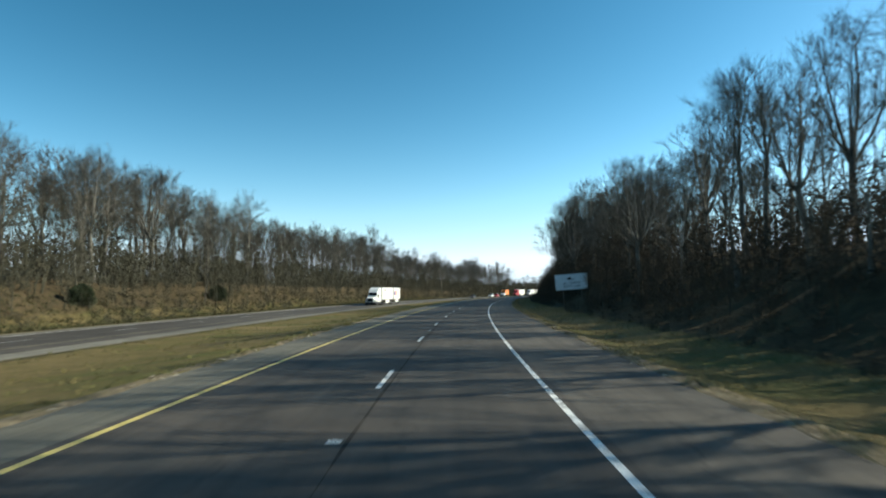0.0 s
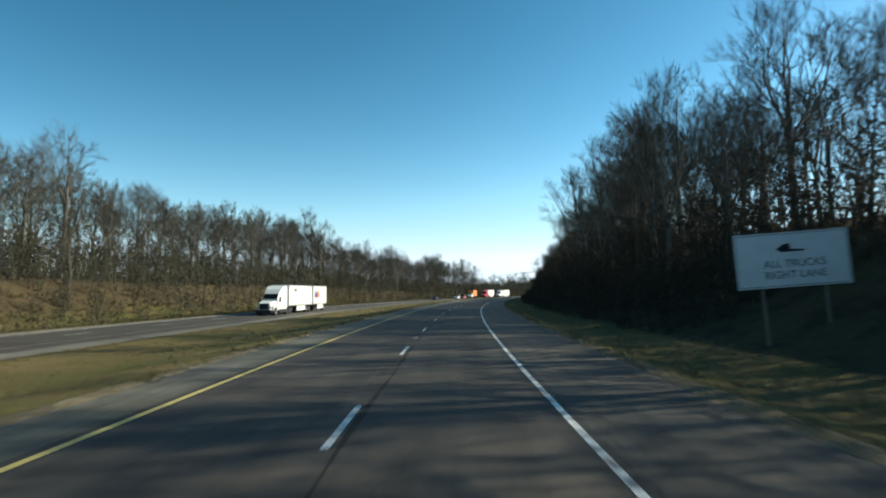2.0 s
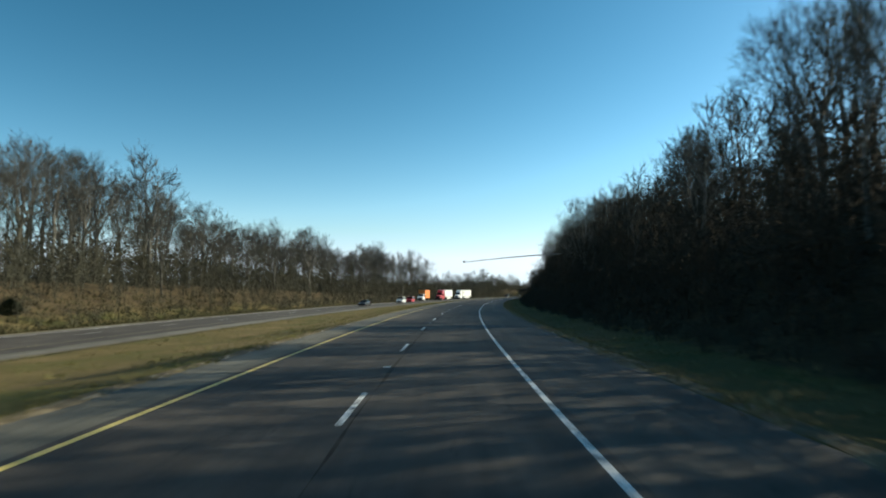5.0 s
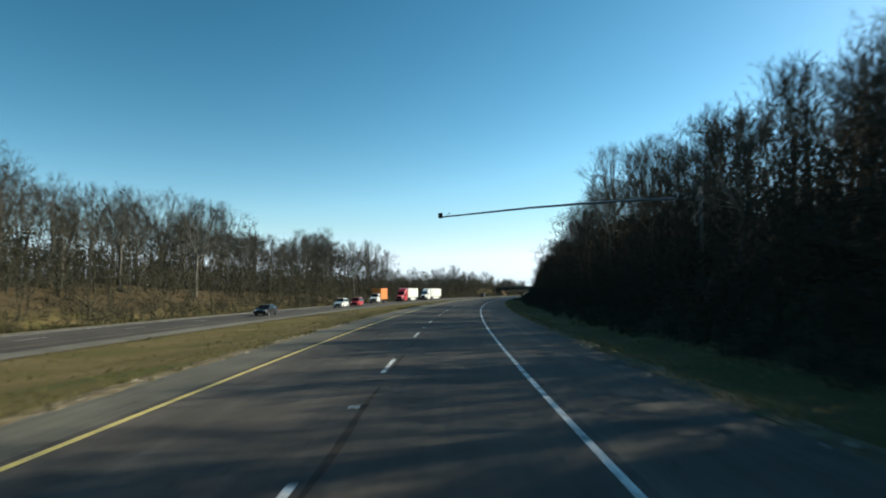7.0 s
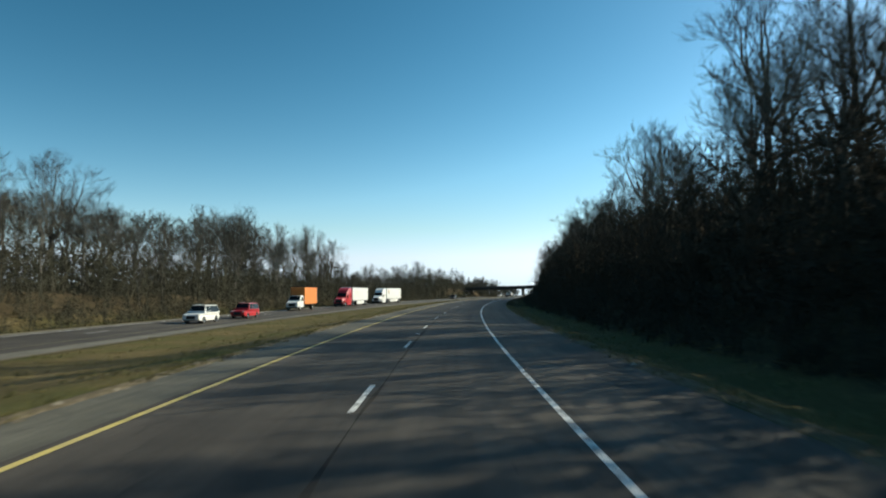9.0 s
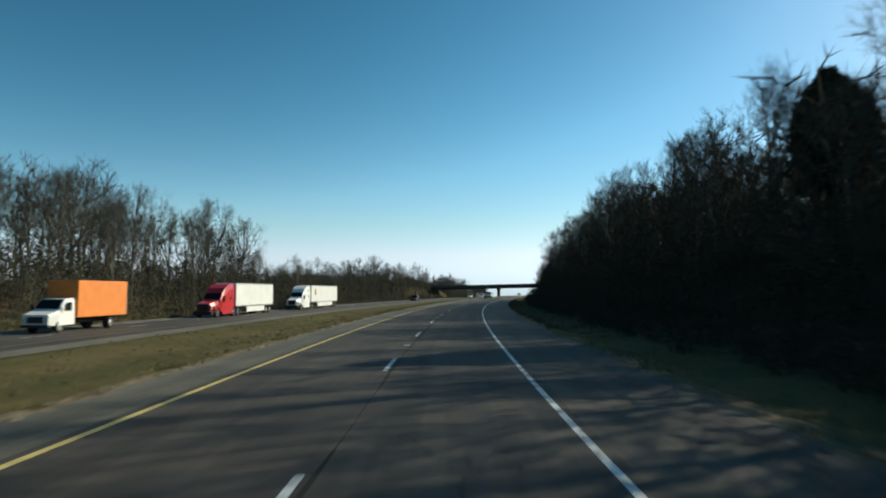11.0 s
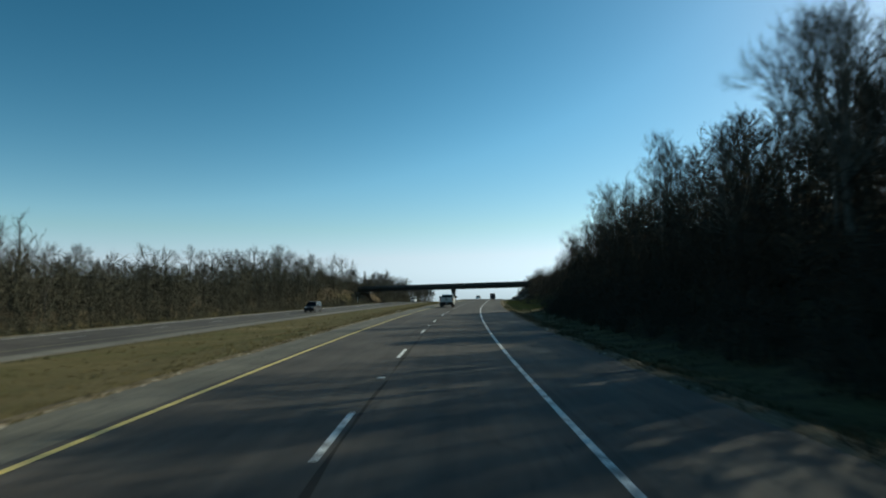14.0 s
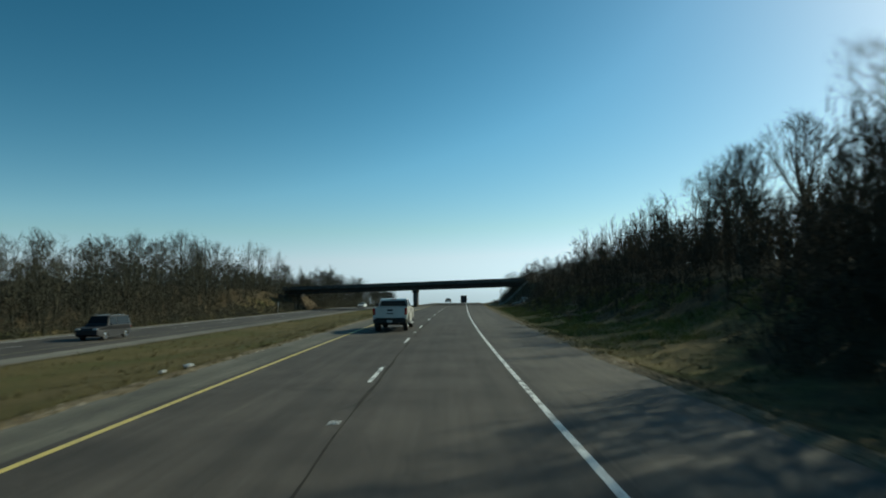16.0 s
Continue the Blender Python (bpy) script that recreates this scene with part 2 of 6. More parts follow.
M_GROUND = ground_material()
M_ASPHALT = asphalt_material("lane_asphalt", (0.045, 0.038, 0.032), (0.077, 0.066, 0.055))
M_SHOULDER = asphalt_material("shoulder_asphalt", (0.060, 0.052, 0.044), (0.096, 0.084, 0.070))
M_LEFT_SHOULDER = asphalt_material("worn_grey_green_asphalt", (0.088, 0.082, 0.064), (0.135, 0.126, 0.10))
M_PALE_SHOULDER = asphalt_material("pale_shoulder_asphalt", (0.12, 0.111, 0.09), (0.17, 0.158, 0.128))
M_TAR = mat("black_crack_sealant", (0.031, 0.028, 0.025), 0.95, second=(0.06, 0.053, 0.046), scale=1.5, spec=0.1)
M_SOIL = mat("gritty_edge_soil", (0.10, 0.08, 0.052), 0.95, second=(0.20, 0.165, 0.11), scale=2.2, bump=0.9, bump_scale=14, spec=0.1, grain=0.5)
M_FADED_YELLOW = mat("faded_yellow_paint", (0.26, 0.22, 0.12), 0.7, second=(0.15, 0.135, 0.09), scale=2, mix=(0.45, 0.7))
M_GIRDER = mat("dark_weathered_girder_steel", (0.045, 0.042, 0.04), 0.8, second=(0.075, 0.06, 0.05), scale=1.2, spec=0.25)
M_EARTH = mat("bare_brown_earth", (0.10, 0.075, 0.048), 0.95, second=(0.16, 0.125, 0.08), scale=0.7, bump=0.9, bump_scale=8, spec=0.1, grain=0.4)
M_BRIDGE = mat("dark_weathered_bridge_concrete", (0.10, 0.094, 0.085), 0.9, second=(0.065, 0.062, 0.056), scale=0.7, bump=0.4, bump_scale=30)
M_GRASS = island_material("straw_and_green_blades", [(0.225, 0.185, 0.09), (0.165, 0.145, 0.06), (0.105, 0.118, 0.036), (0.19, 0.16, 0.074), (0.13, 0.13, 0.044)])
M_OLIVE = island_material("olive_grass_blades", [(0.23, 0.17, 0.085), (0.15, 0.122, 0.055), (0.09, 0.09, 0.032), (0.19, 0.142, 0.068)])
M_FRESH = island_material("fresh_green_grass_blades", [(0.2, 0.2, 0.055), (0.13, 0.15, 0.035), (0.24, 0.2, 0.08), (0.1, 0.12, 0.03)])
# Darker, browner verge blades; the deep shade below the bank is in their colour.
M_SHADE_VERGE = island_material("shade_darkened_brown_blades", [(0.12, 0.088, 0.05), (0.075, 0.058, 0.034), (0.06, 0.06, 0.026), (0.15, 0.115, 0.065)])
# Lighter than the median's blades: sunshine on this verge is put into the colour.
M_SUN_VERGE = island_material("sunlit_straw_and_green_blades", [(0.33, 0.265, 0.14), (0.25, 0.2, 0.095), (0.15, 0.138, 0.06), (0.28, 0.22, 0.115), (0.18, 0.155, 0.07)])
M_BRUSH = island_material("bare_brush_stems", [(0.040, 0.040, 0.028), (0.070, 0.066, 0.046), (0.053, 0.053, 0.038), (0.082, 0.072, 0.049)])
# Same brush, browner and darker: the right bank's shade is put into the colour.
M_SHADE_BRUSH = island_material("shade_browned_bank_brush", [(0.040, 0.034, 0.024), (0.066, 0.054, 0.038), (0.05, 0.042, 0.03), (0.075, 0.06, 0.042)])
M_WEEDS = island_material("dead_brown_weeds", [(0.082, 0.072, 0.038), (0.058, 0.06, 0.028), (0.1, 0.085, 0.046), (0.048, 0.056, 0.024)])
M_CONIFER = island_material("dark_conifer_needles", [(0.02, 0.035, 0.018), (0.035, 0.05, 0.022), (0.03, 0.04, 0.03), (0.05, 0.05, 0.025)])
M_GLASS = glass_material("dark_tinted_glass", (0.012, 0.014, 0.016))
M_CHROME = mat("chrome", (0.62, 0.62, 0.62), 0.2, metal=1.0, second=(0.5, 0.5, 0.5), scale=3, grain=0.08)
M_RUBBER = mat("worn_tyre_rubber", (0.028, 0.027, 0.026), 0.85, second=(0.05, 0.047, 0.043), scale=4, bump=0.3, bump_scale=60)
M_RED_LAMP = mat("red_lamp_lens", (0.36, 0.012, 0.015), 0.2, second=(0.25, 0.01, 0.01), scale=4, coat=0.5, grain=0.1)
M_LAMP = mat("clear_lamp_lens", (0.7, 0.7, 0.68), 0.15, second=(0.5, 0.5, 0.5), scale=9, coat=0.5)


def paint(name, rgb, rough=0.3, metal=0.0):
    return mat(name, rgb, rough, metal=metal, second=tuple(c * 0.82 for c in rgb), scale=0.9, mix=(0.35, 0.8), coat=0.4, grain=0.05, bump_scale=25)


M_PEARL = paint("dusty_white_pickup_paint", (0.72, 0.71, 0.67))
M_RED = paint("red_vehicle_paint", (0.48, 0.022, 0.03))
M_ORANGE = mat("orange_box_panel", (0.75, 0.24, 0.05), 0.5, second=(0.66, 0.2, 0.045), scale=1.2, grain=0.06)
M_BLACK = paint("black_vehicle_paint", (0.012, 0.012, 0.014))
M_GREY = mat("dull_grey_vehicle_paint", (0.022, 0.023, 0.027), 0.6, second=(0.03, 0.031, 0.035), scale=0.9, spec=0.25, grain=0.05)
M_ALLOY = mat("bare_alloy", (0.45, 0.45, 0.45), 0.4, metal=0.8, second=(0.33, 0.33, 0.33), scale=5)
M_SIGN = mat("white_sign_sheeting", (0.74, 0.75, 0.76), 0.5, second=(0.66, 0.67, 0.68), scale=1.5, grain=0.05)
M_SIGN_BLACK = mat("black_sign_lettering", (0.015, 0.015, 0.018), 0.6, grain=0.1)
M_WOOD_POST = mat("grey_treated_post", (0.12, 0.10, 0.08), 0.9, second=(0.18, 0.15, 0.12), scale=4, bump=0.5, bump_scale=30)
M_LITTER_WHITE = mat("white_litter", (0.7, 0.7, 0.68), 0.6, second=(0.5, 0.5, 0.48), scale=20)
M_PURPLE = mat("purple_panel", (0.10, 0.03, 0.22), 0.5)
M_BROWN = mat("brown_panel", (0.13, 0.06, 0.025), 0.5)
M_GOLD = mat("gold_panel", (0.62, 0.36, 0.04), 0.5)
M_STONE = island_material("gravel_and_dead_leaves", [(0.30, 0.25, 0.18), (0.18, 0.14, 0.09), (0.40, 0.36, 0.29), (0.12, 0.09, 0.06)])


# ------------------------------------------------------------------ building helpers
def empty(name, m, label, category, group=""):
    ob = new(name)
    ob.empty_display_size = 0.3
    ob.matrix_world = m
    return tagged(ob, label, category, group)


def part(name, bm, material, parent=None, label="", smooth=False):
    me = bpy.data.meshes.new(name)
    bm.to_mesh(me)
    bm.free()
    me.materials.append(material)
    if smooth:
        me.polygons.foreach_set("use_smooth", [True] * len(me.polygons))
    ob = new(name, me)
    ob.parent = parent
    if label:
        ob["label"] = label
    return ob


def mesh_part(name, verts, faces, material, parent=None, label="", smooth=False):
    me = bpy.data.meshes.new(name)
    me.from_pydata([tuple(v) for v in verts], [], faces)
    me.materials.append(material)
    if smooth:
        me.polygons.foreach_set("use_smooth", [True] * len(me.polygons))
    ob = new(name, me)
    ob.parent = parent
    if label:
        ob["label"] = label
    return ob


def box(x0, x1, y0, y1, z0, z1, bevel=0.0, bm=None):
    bm = bm or bmesh.new()
    m = Matrix.Translation(((x0 + x1) / 2, (y0 + y1) / 2, (z0 + z1) / 2)) @ Matrix.Diagonal((x1 - x0, y1 - y0, z1 - z0, 1))
    r = bmesh.ops.create_cube(bm, size=1, matrix=m)
    if bevel:
        es = {e for v in r["verts"] for e in v.link_edges}
        bmesh.ops.bevel(bm, geom=list(es), offset=bevel, segments=2, affect="EDGES", profile=0.6)
    return bm


def cyl(p, q, r0, r1=None, n=12, bm=None):
    bm = bm or bmesh.new()
    p, q = Vector(p), Vector(q)
    m = Matrix.Translation((p + q) / 2) @ (q - p).to_track_quat("Z", "Y").to_matrix().to_4x4()
    bmesh.ops.create_cone(bm, cap_ends=True, segments=n, radius1=r0, radius2=r0 if r1 is None else r1, depth=(q - p).length, matrix=m)
    return bm


def profile(points, x0, x1, bevel=0.0, bm=None):
    """A side outline of (y, z) points, drawn out from x0 to x1."""
    bm = bm or bmesh.new()
    a = [bm.verts.new((x0, y, z)) for y, z in points]
    b = [bm.verts.new((x1, y, z)) for y, z in points]
    fs = [bm.faces.new(a), bm.faces.new(b[::-1])]
    n = len(points)
    for i in range(n):
        fs.append(bm.faces.new((a[i], b[i], b[(i + 1) % n], a[(i + 1) % n])))
    bmesh.ops.recalc_face_normals(bm, faces=fs)
    if bevel:
        bmesh.ops.bevel(bm, geom=list({e for f in fs for e in f.edges}), offset=bevel, segments=2, affect="EDGES", profile=0.6)
    return bm


# ------------------------------------------------------------------ the land
def smooth_step(a, b, x):
    t = min(max((x - a) / (b - a), 0.0), 1.0)
    return t * t * (3 - 2 * t)


def right_bank(s):
    """How far right the bank begins, its height and the width of its slope."""
    return (float(np.interp(s, [-200, 0, 60, 120, 300, 420, 470, 520, 620], [10.5, 10.5, 10.0, 9.0, 8.2, 8.5, 8.8, 8.6, 9])),
            float(np.interp(s, [-200, 0, 120, 300, 420, 470, 580, 605, 640, 900], [4.5, 4.5, 6.5, 7.5, 6.8, 4.4, 5.2, 5.0, 1.0, 0.3])),
            float(np.interp(s, [-200, 0, 120, 420, 470, 510, 545, 565, 595, 620], [14, 14, 13, 13, 15.5, 15, 12, 7, 7, 13])))


WIDEN, LOW = 1.43, -0.9


def left_bank(s):
    """Where the bank beyond the lower, oncoming carriageway begins, its height over that road and the width of its slope."""
    return (float(np.interp(s, [-200, 90, 240, 370, 460, 545, 566, 600, 620, 740], [-40.8, -40.8, -40.8, -41.5, -44.3, -44.3, -37.5, -37.5, -44, -45.8])),
            float(np.interp(s, [-200, 0, 150, 295, 365, 455, 540, 566, 600, 640, 900], [4.3, 4.3, 4.9, 4.0, 2.1, 1.2, 2.0, 5.0, 5.0, 1.2, 0.3])),
            13.0)


def land(s, o):
    """Height of the ground."""
    z = 0.0
    if o > 5.2:
        e, h, w = right_bank(s)
        z = -0.25 * smooth_step(5.2, 7.0, o) * (1 - smooth_step(7.0, e + 1, o)) + h * smooth_step(e, e + w, o) + 0.04 * min(max(o - e - w, 0), 90)
    elif o < -34.0:
        e, h, w = left_bank(s)
        z = LOW - 0.4 * smooth_step(34.2, 38, -o) * (1 - smooth_step(38.5, -e + 2, -o)) + h * smooth_step(-e, -e + w, -o) + 0.05 * min(max(-o + e - w, 0), 80)
    elif o < -20.9:
        z = LOW
    elif o < -7.4:
        t = (-7.4 - o) / 13.5
        z = LOW * t - 0.3 * math.sin(t * math.pi) ** 2
    p = place(s, o)
    far = smooth_step(3, 12, max(o - 5.2, -34.2 - o, 0))
    z += far * 0.7 * noise.noise((p.x * 0.06, p.y * 0.06, 1.0)) + 0.05 * noise.noise((p.x * 0.5, p.y * 0.5, 4.0)) * (1 if (o > 5.4 or o < -34.2 or -20.7 < o < -7.6) else 0)
    return z


def litter_at(s, o):
    """How much fallen leaf and brush soil covers the ground: 0 is open grass, 1 the floor of the woods."""
    if o > 0:
        e = right_bank(s)[0] + float(np.interp(s, [457, 462, 467, 475, 482, 552], [0.4, 6.0, 5.2, 2.8, 1.6, 1.4]))
        return smooth_step(e - 1.5, e + 1.5, o)
    return 0.75 * smooth_step(40, 47, -o) + 0.25 * smooth_step(48, 60, -o)


O_LINES = [-600, -430, -315, -230, -170, -136, -111, -94, -81, -71, -64, -58.6, -54, -50.8, -48, -45, -43, -40.8, -39, -37.2, -35.5, -34.1, -34.0, -28, -20.9, -20.8,
           -19.5, -18, -16.5, -15, -13.5, -12, -10.6, -9.4, -8.5, -7.8, -7.4, -7.35, -1, 5.0, 5.05, 5.5, 6.2, 7.0, 7.8, 8.6, 9.5, 10.5, 11.5, 12.7, 14, 15.5, 17, 19, 21, 24, 28, 33, 40, 50,
           65, 85, 115, 160, 220, 300, 420]
S_LINES = list(np.arange(-120, 640, 3.0)) + list(np.arange(640, 1000, 15.0)) + list(np.arange(1000, 3100, 120.0))
verts, faces = [], []
for s in S_LINES:
    for o in O_LINES:
        under = (-34.05 < o < -20.85) or (-7.36 < o < 5.01)
        verts.append(place(s, o, (-0.3 if o > -10 else LOW - 0.3) if under else land(s, o)))
nO = len(O_LINES)
for i in range(len(S_LINES) - 1):
    for j in range(nO - 1):
        faces.append((i * nO + j, i * nO + j + 1, (i + 1) * nO + j + 1, (i + 1) * nO + j))
ground = mesh_part("ground", verts, faces, M_GROUND, smooth=True)
mask = ground.data.attributes.new("litter", "FLOAT", "POINT")
# The 0.45 browns the verge from 335 to 456 to imitate the bank's shade.
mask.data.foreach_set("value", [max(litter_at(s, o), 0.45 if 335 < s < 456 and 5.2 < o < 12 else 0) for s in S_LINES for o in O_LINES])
lush = ground.data.attributes.new("lush", "FLOAT", "POINT")
lush.data.foreach_set("value", [min(max((s - 290) / 90, 0), 0.35) * (-22 < o < -7) + (0.75 * smooth_step(458, 474, s) * (1 - smooth_step(520, 545, s)) if 6 < o < 16 else 0) for s in S_LINES for o in O_LINES])
tagged(ground, "dry winter grass verge and leaf-strewn wooded banks", "ground", kind="structure")


def strip(name, o0, o1, s0, s1, z, material, label, category, step=4.0, thick=0.0, edge=0.0):
    """A band along the road from o0 to o1."""
    n = max(int(math.ceil((s1 - s0) / step)), 1)
    vs, fs, ways = [], [], []
    for i in range(n + 1):
        s = s0 + (s1 - s0) * i / n
        w0 = edge * noise.noise((s * 0.35, o0, 2.0)) if edge else 0
        w1 = edge * noise.noise((s * 0.35, o1, 7.0)) if edge else 0
        row = [(o0 + w0, z - thick), (o0 + w0, z), (o1 + w1, z), (o1 + w1, z - thick)] if thick else [(o0 + w0, z), (o1 + w1, z)]
        vs += [place(s, a, b) for a, b in row]
        for a, b in row:
            ways += [a, s, b]
    k = 4 if thick else 2
    for i in range(n):
        for j in range(k - 1):
            a = i * k + j
            fs.append((a, a + 1, a + k + 1, a + k))
    ob = mesh_part(name, vs, fs, material)
    way = ob.data.attributes.new("way", "FLOAT_VECTOR", "POINT")
    way.data.foreach_set("vector", ways)
    if label:
        tagged(ob, label, category, kind="structure")
    return ob


RS0, RS1 = -110, 1600
strip("road_lanes", -5.75, 2.05, RS0, RS1, 0.0, M_ASPHALT, "dark worn asphalt of a two-lane motorway carriageway", "road", thick=0.3)
strip("road_shoulder_right", 2.05, 5.2, RS0, RS1, -0.004, M_SHOULDER, "grey asphalt hard shoulder beside the verge", "shoulder", thick=0.3, edge=0.0)
strip("road_shoulder_left", -7.55, -5.75, RS0, RS1, -0.004, M_LEFT_SHOULDER, "grey asphalt median shoulder beside dry grass", "shoulder", thick=0.3)
strip("opposite_road_lanes", -32.45, -22.9, RS0, RS1, LOW, M_ASPHALT, "asphalt of the oncoming carriageway beyond the median", "road", thick=0.3)
strip("opposite_road_shoulder_near", -22.9, -20.7, RS0, RS1, LOW - 0.004, M_PALE_SHOULDER, "pale asphalt inner shoulder of the oncoming carriageway", "shoulder", thick=0.3)
strip("opposite_road_shoulder_far", -34.2, -32.45, RS0, RS1, LOW - 0.004, M_PALE_SHOULDER, "pale asphalt outer shoulder of the oncoming carriageway", "shoulder", thick=0.3)
strip("edge_line_white", 1.765, 1.89, RS0, RS1, 0.006, M_WHITE_LINE, "worn solid white edge line on the asphalt", "road marking", step=3)
strip("edge_line_yellow", -5.56, -5.42, RS0, RS1, 0.006, M_YELLOW_LINE, "solid yellow edge line beside the median shoulder", "road marking", step=3)
strip("opposite_edge_line_yellow", -24.95, -24.83, RS0, RS1, LOW + 0.006, M_FADED_YELLOW, "yellow edge line of the oncoming carriageway", "road marking")
strip("opposite_edge_line_white", -32.25, -32.11, RS0, RS1, LOW + 0.006, M_WHITE_LINE, "white edge line of the oncoming carriageway", "road marking")
PHASE, PERIOD = 13.6, 12.19
for lane_o, name in ((-1.83, "lane_dash"), (-28.55, "opposite_lane_dash")):
    for i in range(-8, 70):
        s = PHASE + PERIOD * i + (0 if lane_o > -5 else -2.1)
        d = strip(name, lane_o - 0.06, lane_o + 0.06, s, s + 3.05, 0.006 if lane_o > -5 else LOW + 0.006, M_WHITE_LINE, "worn white broken lane line", "road marking", step=3.1)
        d["group"] = "broken lane lines"

strip("tar_seam", -1.67, -1.61, RS0, 700, 0.005, M_TAR, "dark sealed seam between the two lanes", "road seam", step=0.7, edge=0.08)


def edge_soil(name, o_out, o_in, label, base=0.0):
    """Soil, grit and dead leaves that creep in an uneven line from the verge over the pavement edge."""
    vs, fs = [], []
    side = 1 if o_in > o_out else -1
    rows = list(np.arange(-6, 500, 0.4)) + list(np.arange(500, 900, 3.0))
    for s in rows:
        w = 0.22 * noise.noise((s * 0.13, o_in, 2.0)) + 0.17 * noise.noise((s * 0.55, o_in, 5.0)) + 0.10 * noise.noise((s * 1.9, o_in, 9.0))
        h = 0.016 + 0.014 * noise.noise((s * 0.9, o_in, 3.0))
        e = o_in + side * w
        vs += [place(s, o_out, base - 0.06), place(s, o_out + side * 0.2, base + h), place(s, (o_out + e) / 2, base + h + 0.012), place(s, e - side * 0.05, base + h * 0.7), place(s, e, base - 0.006)]
    for i in range(len(rows) - 1):
        for j in range(4):
            a = i * 5 + j
            fs.append((a, a + 1, a + 6, a + 5) if side > 0 else (a, a + 5, a + 6, a + 1))
    return tagged(mesh_part(name, vs, fs, M_SOIL, smooth=True), label, "soil edge", kind="structure")


edge_soil("soil_edge_median", -7.95, -7.35, "uneven edge of pale soil and grit along the median shoulder")
edge_soil("soil_edge_verge", 5.75, 5.0, "uneven edge of soil and dead leaves along the hard shoulder")
edge_soil("soil_edge_median_far", -20.2, -20.9, "uneven soil edge beside the oncoming carriageway", LOW)
edge_soil("soil_edge_bank", -34.8, -34.0, "uneven soil edge below the wooded bank", LOW)

# ------------------------------------------------------------------ trees
def tube(path, radii, n, vs, fs):
    """A tapered tube along path, closed to a point at its end."""
    base = len(vs)
    k = len(path)
    for i, p in enumerate(path):
        a = path[min(i + 1, k - 1)] - path[max(i - 1, 0)]
        a.normalize()
        u = a.cross(Vector((0.31, 0.87, 0.38)))
        u.normalize()
        v = a.cross(u)
        for j in range(n):
            c = 2 * math.pi * j / n
            vs.append(p + (u * math.cos(c) + v * math.sin(c)) * radii[i])
    for i in range(k - 1):
        for j in range(n):
            a, b = base + i * n + j, base + i * n + (j + 1) % n
            fs.append((a, b, b + n, a + n))


def spike(p, q, r, vs, fs):
    """A thin twig: a three-sided pyramid from p to its tip q."""
    a = (q - p).normalized()
    u = a.cross(Vector((0.13, 0.95, 0.28))).normalized()
    v = a.cross(u)
    b = len(vs)
    vs += [p + u * r, p + (v * 0.87 - u * 0.5) * r, p + (-v * 0.87 - u * 0.5) * r, q]
    fs += [(b, b + 1, b + 3), (b + 1, b + 2, b + 3), (b + 2, b, b + 3)]


def flake(rng, p, q, r, vs, fs):
    """The finest twig: one long thin triangle from p to its tip q."""
    a = (q - p).normalized()
    u = a.cross(Vector((rng.uniform(-1, 1), rng.uniform(-1, 1), rng.uniform(-1, 1)))).normalized() * r
    b = len(vs)
    vs += [p - u, p + u, q]
    fs.append((b, b + 1, b + 2))


def bow(rng, p, q, lift, seg, rough):
    """A limb's path from p to q that first reaches out and then, by lift, turns up, a little crooked."""
    span = (q - p).length
    out = Vector((q.x - p.x, q.y - p.y, 0))
    mid = p.lerp(q, 0.5) + out * 0.28 * lift - Vector((0, 0, 0.16 * span * lift))
    path = []
    for i in range(seg + 1):
        t = i / seg
        c = p * (1 - t) ** 2 + mid * (2 * t * (1 - t)) + q * t * t
        if 0 < i < seg:
            c += Vector((rng.uniform(-1, 1), rng.uniform(-1, 1), rng.uniform(-1, 1))) * rough * span
        path.append(c)
    return path


def along(path, t):
    k = min(t * (len(path) - 1), len(path) - 1.001)
    i = int(k)
    return path[i].lerp(path[i + 1], k - i), (path[i + 1] - path[i]).normalized()


def turned(rng, d, spread, up=0.0):
    """A way that leaves d by spread (a tangent), drawn upwards by up."""
    r = Vector((rng.uniform(-1, 1), rng.uniform(-1, 1), rng.uniform(-0.6, 1)))
    r -= r.project(d)
    return (d + r.normalized() * spread + Vector((0, 0, up))).normalized()


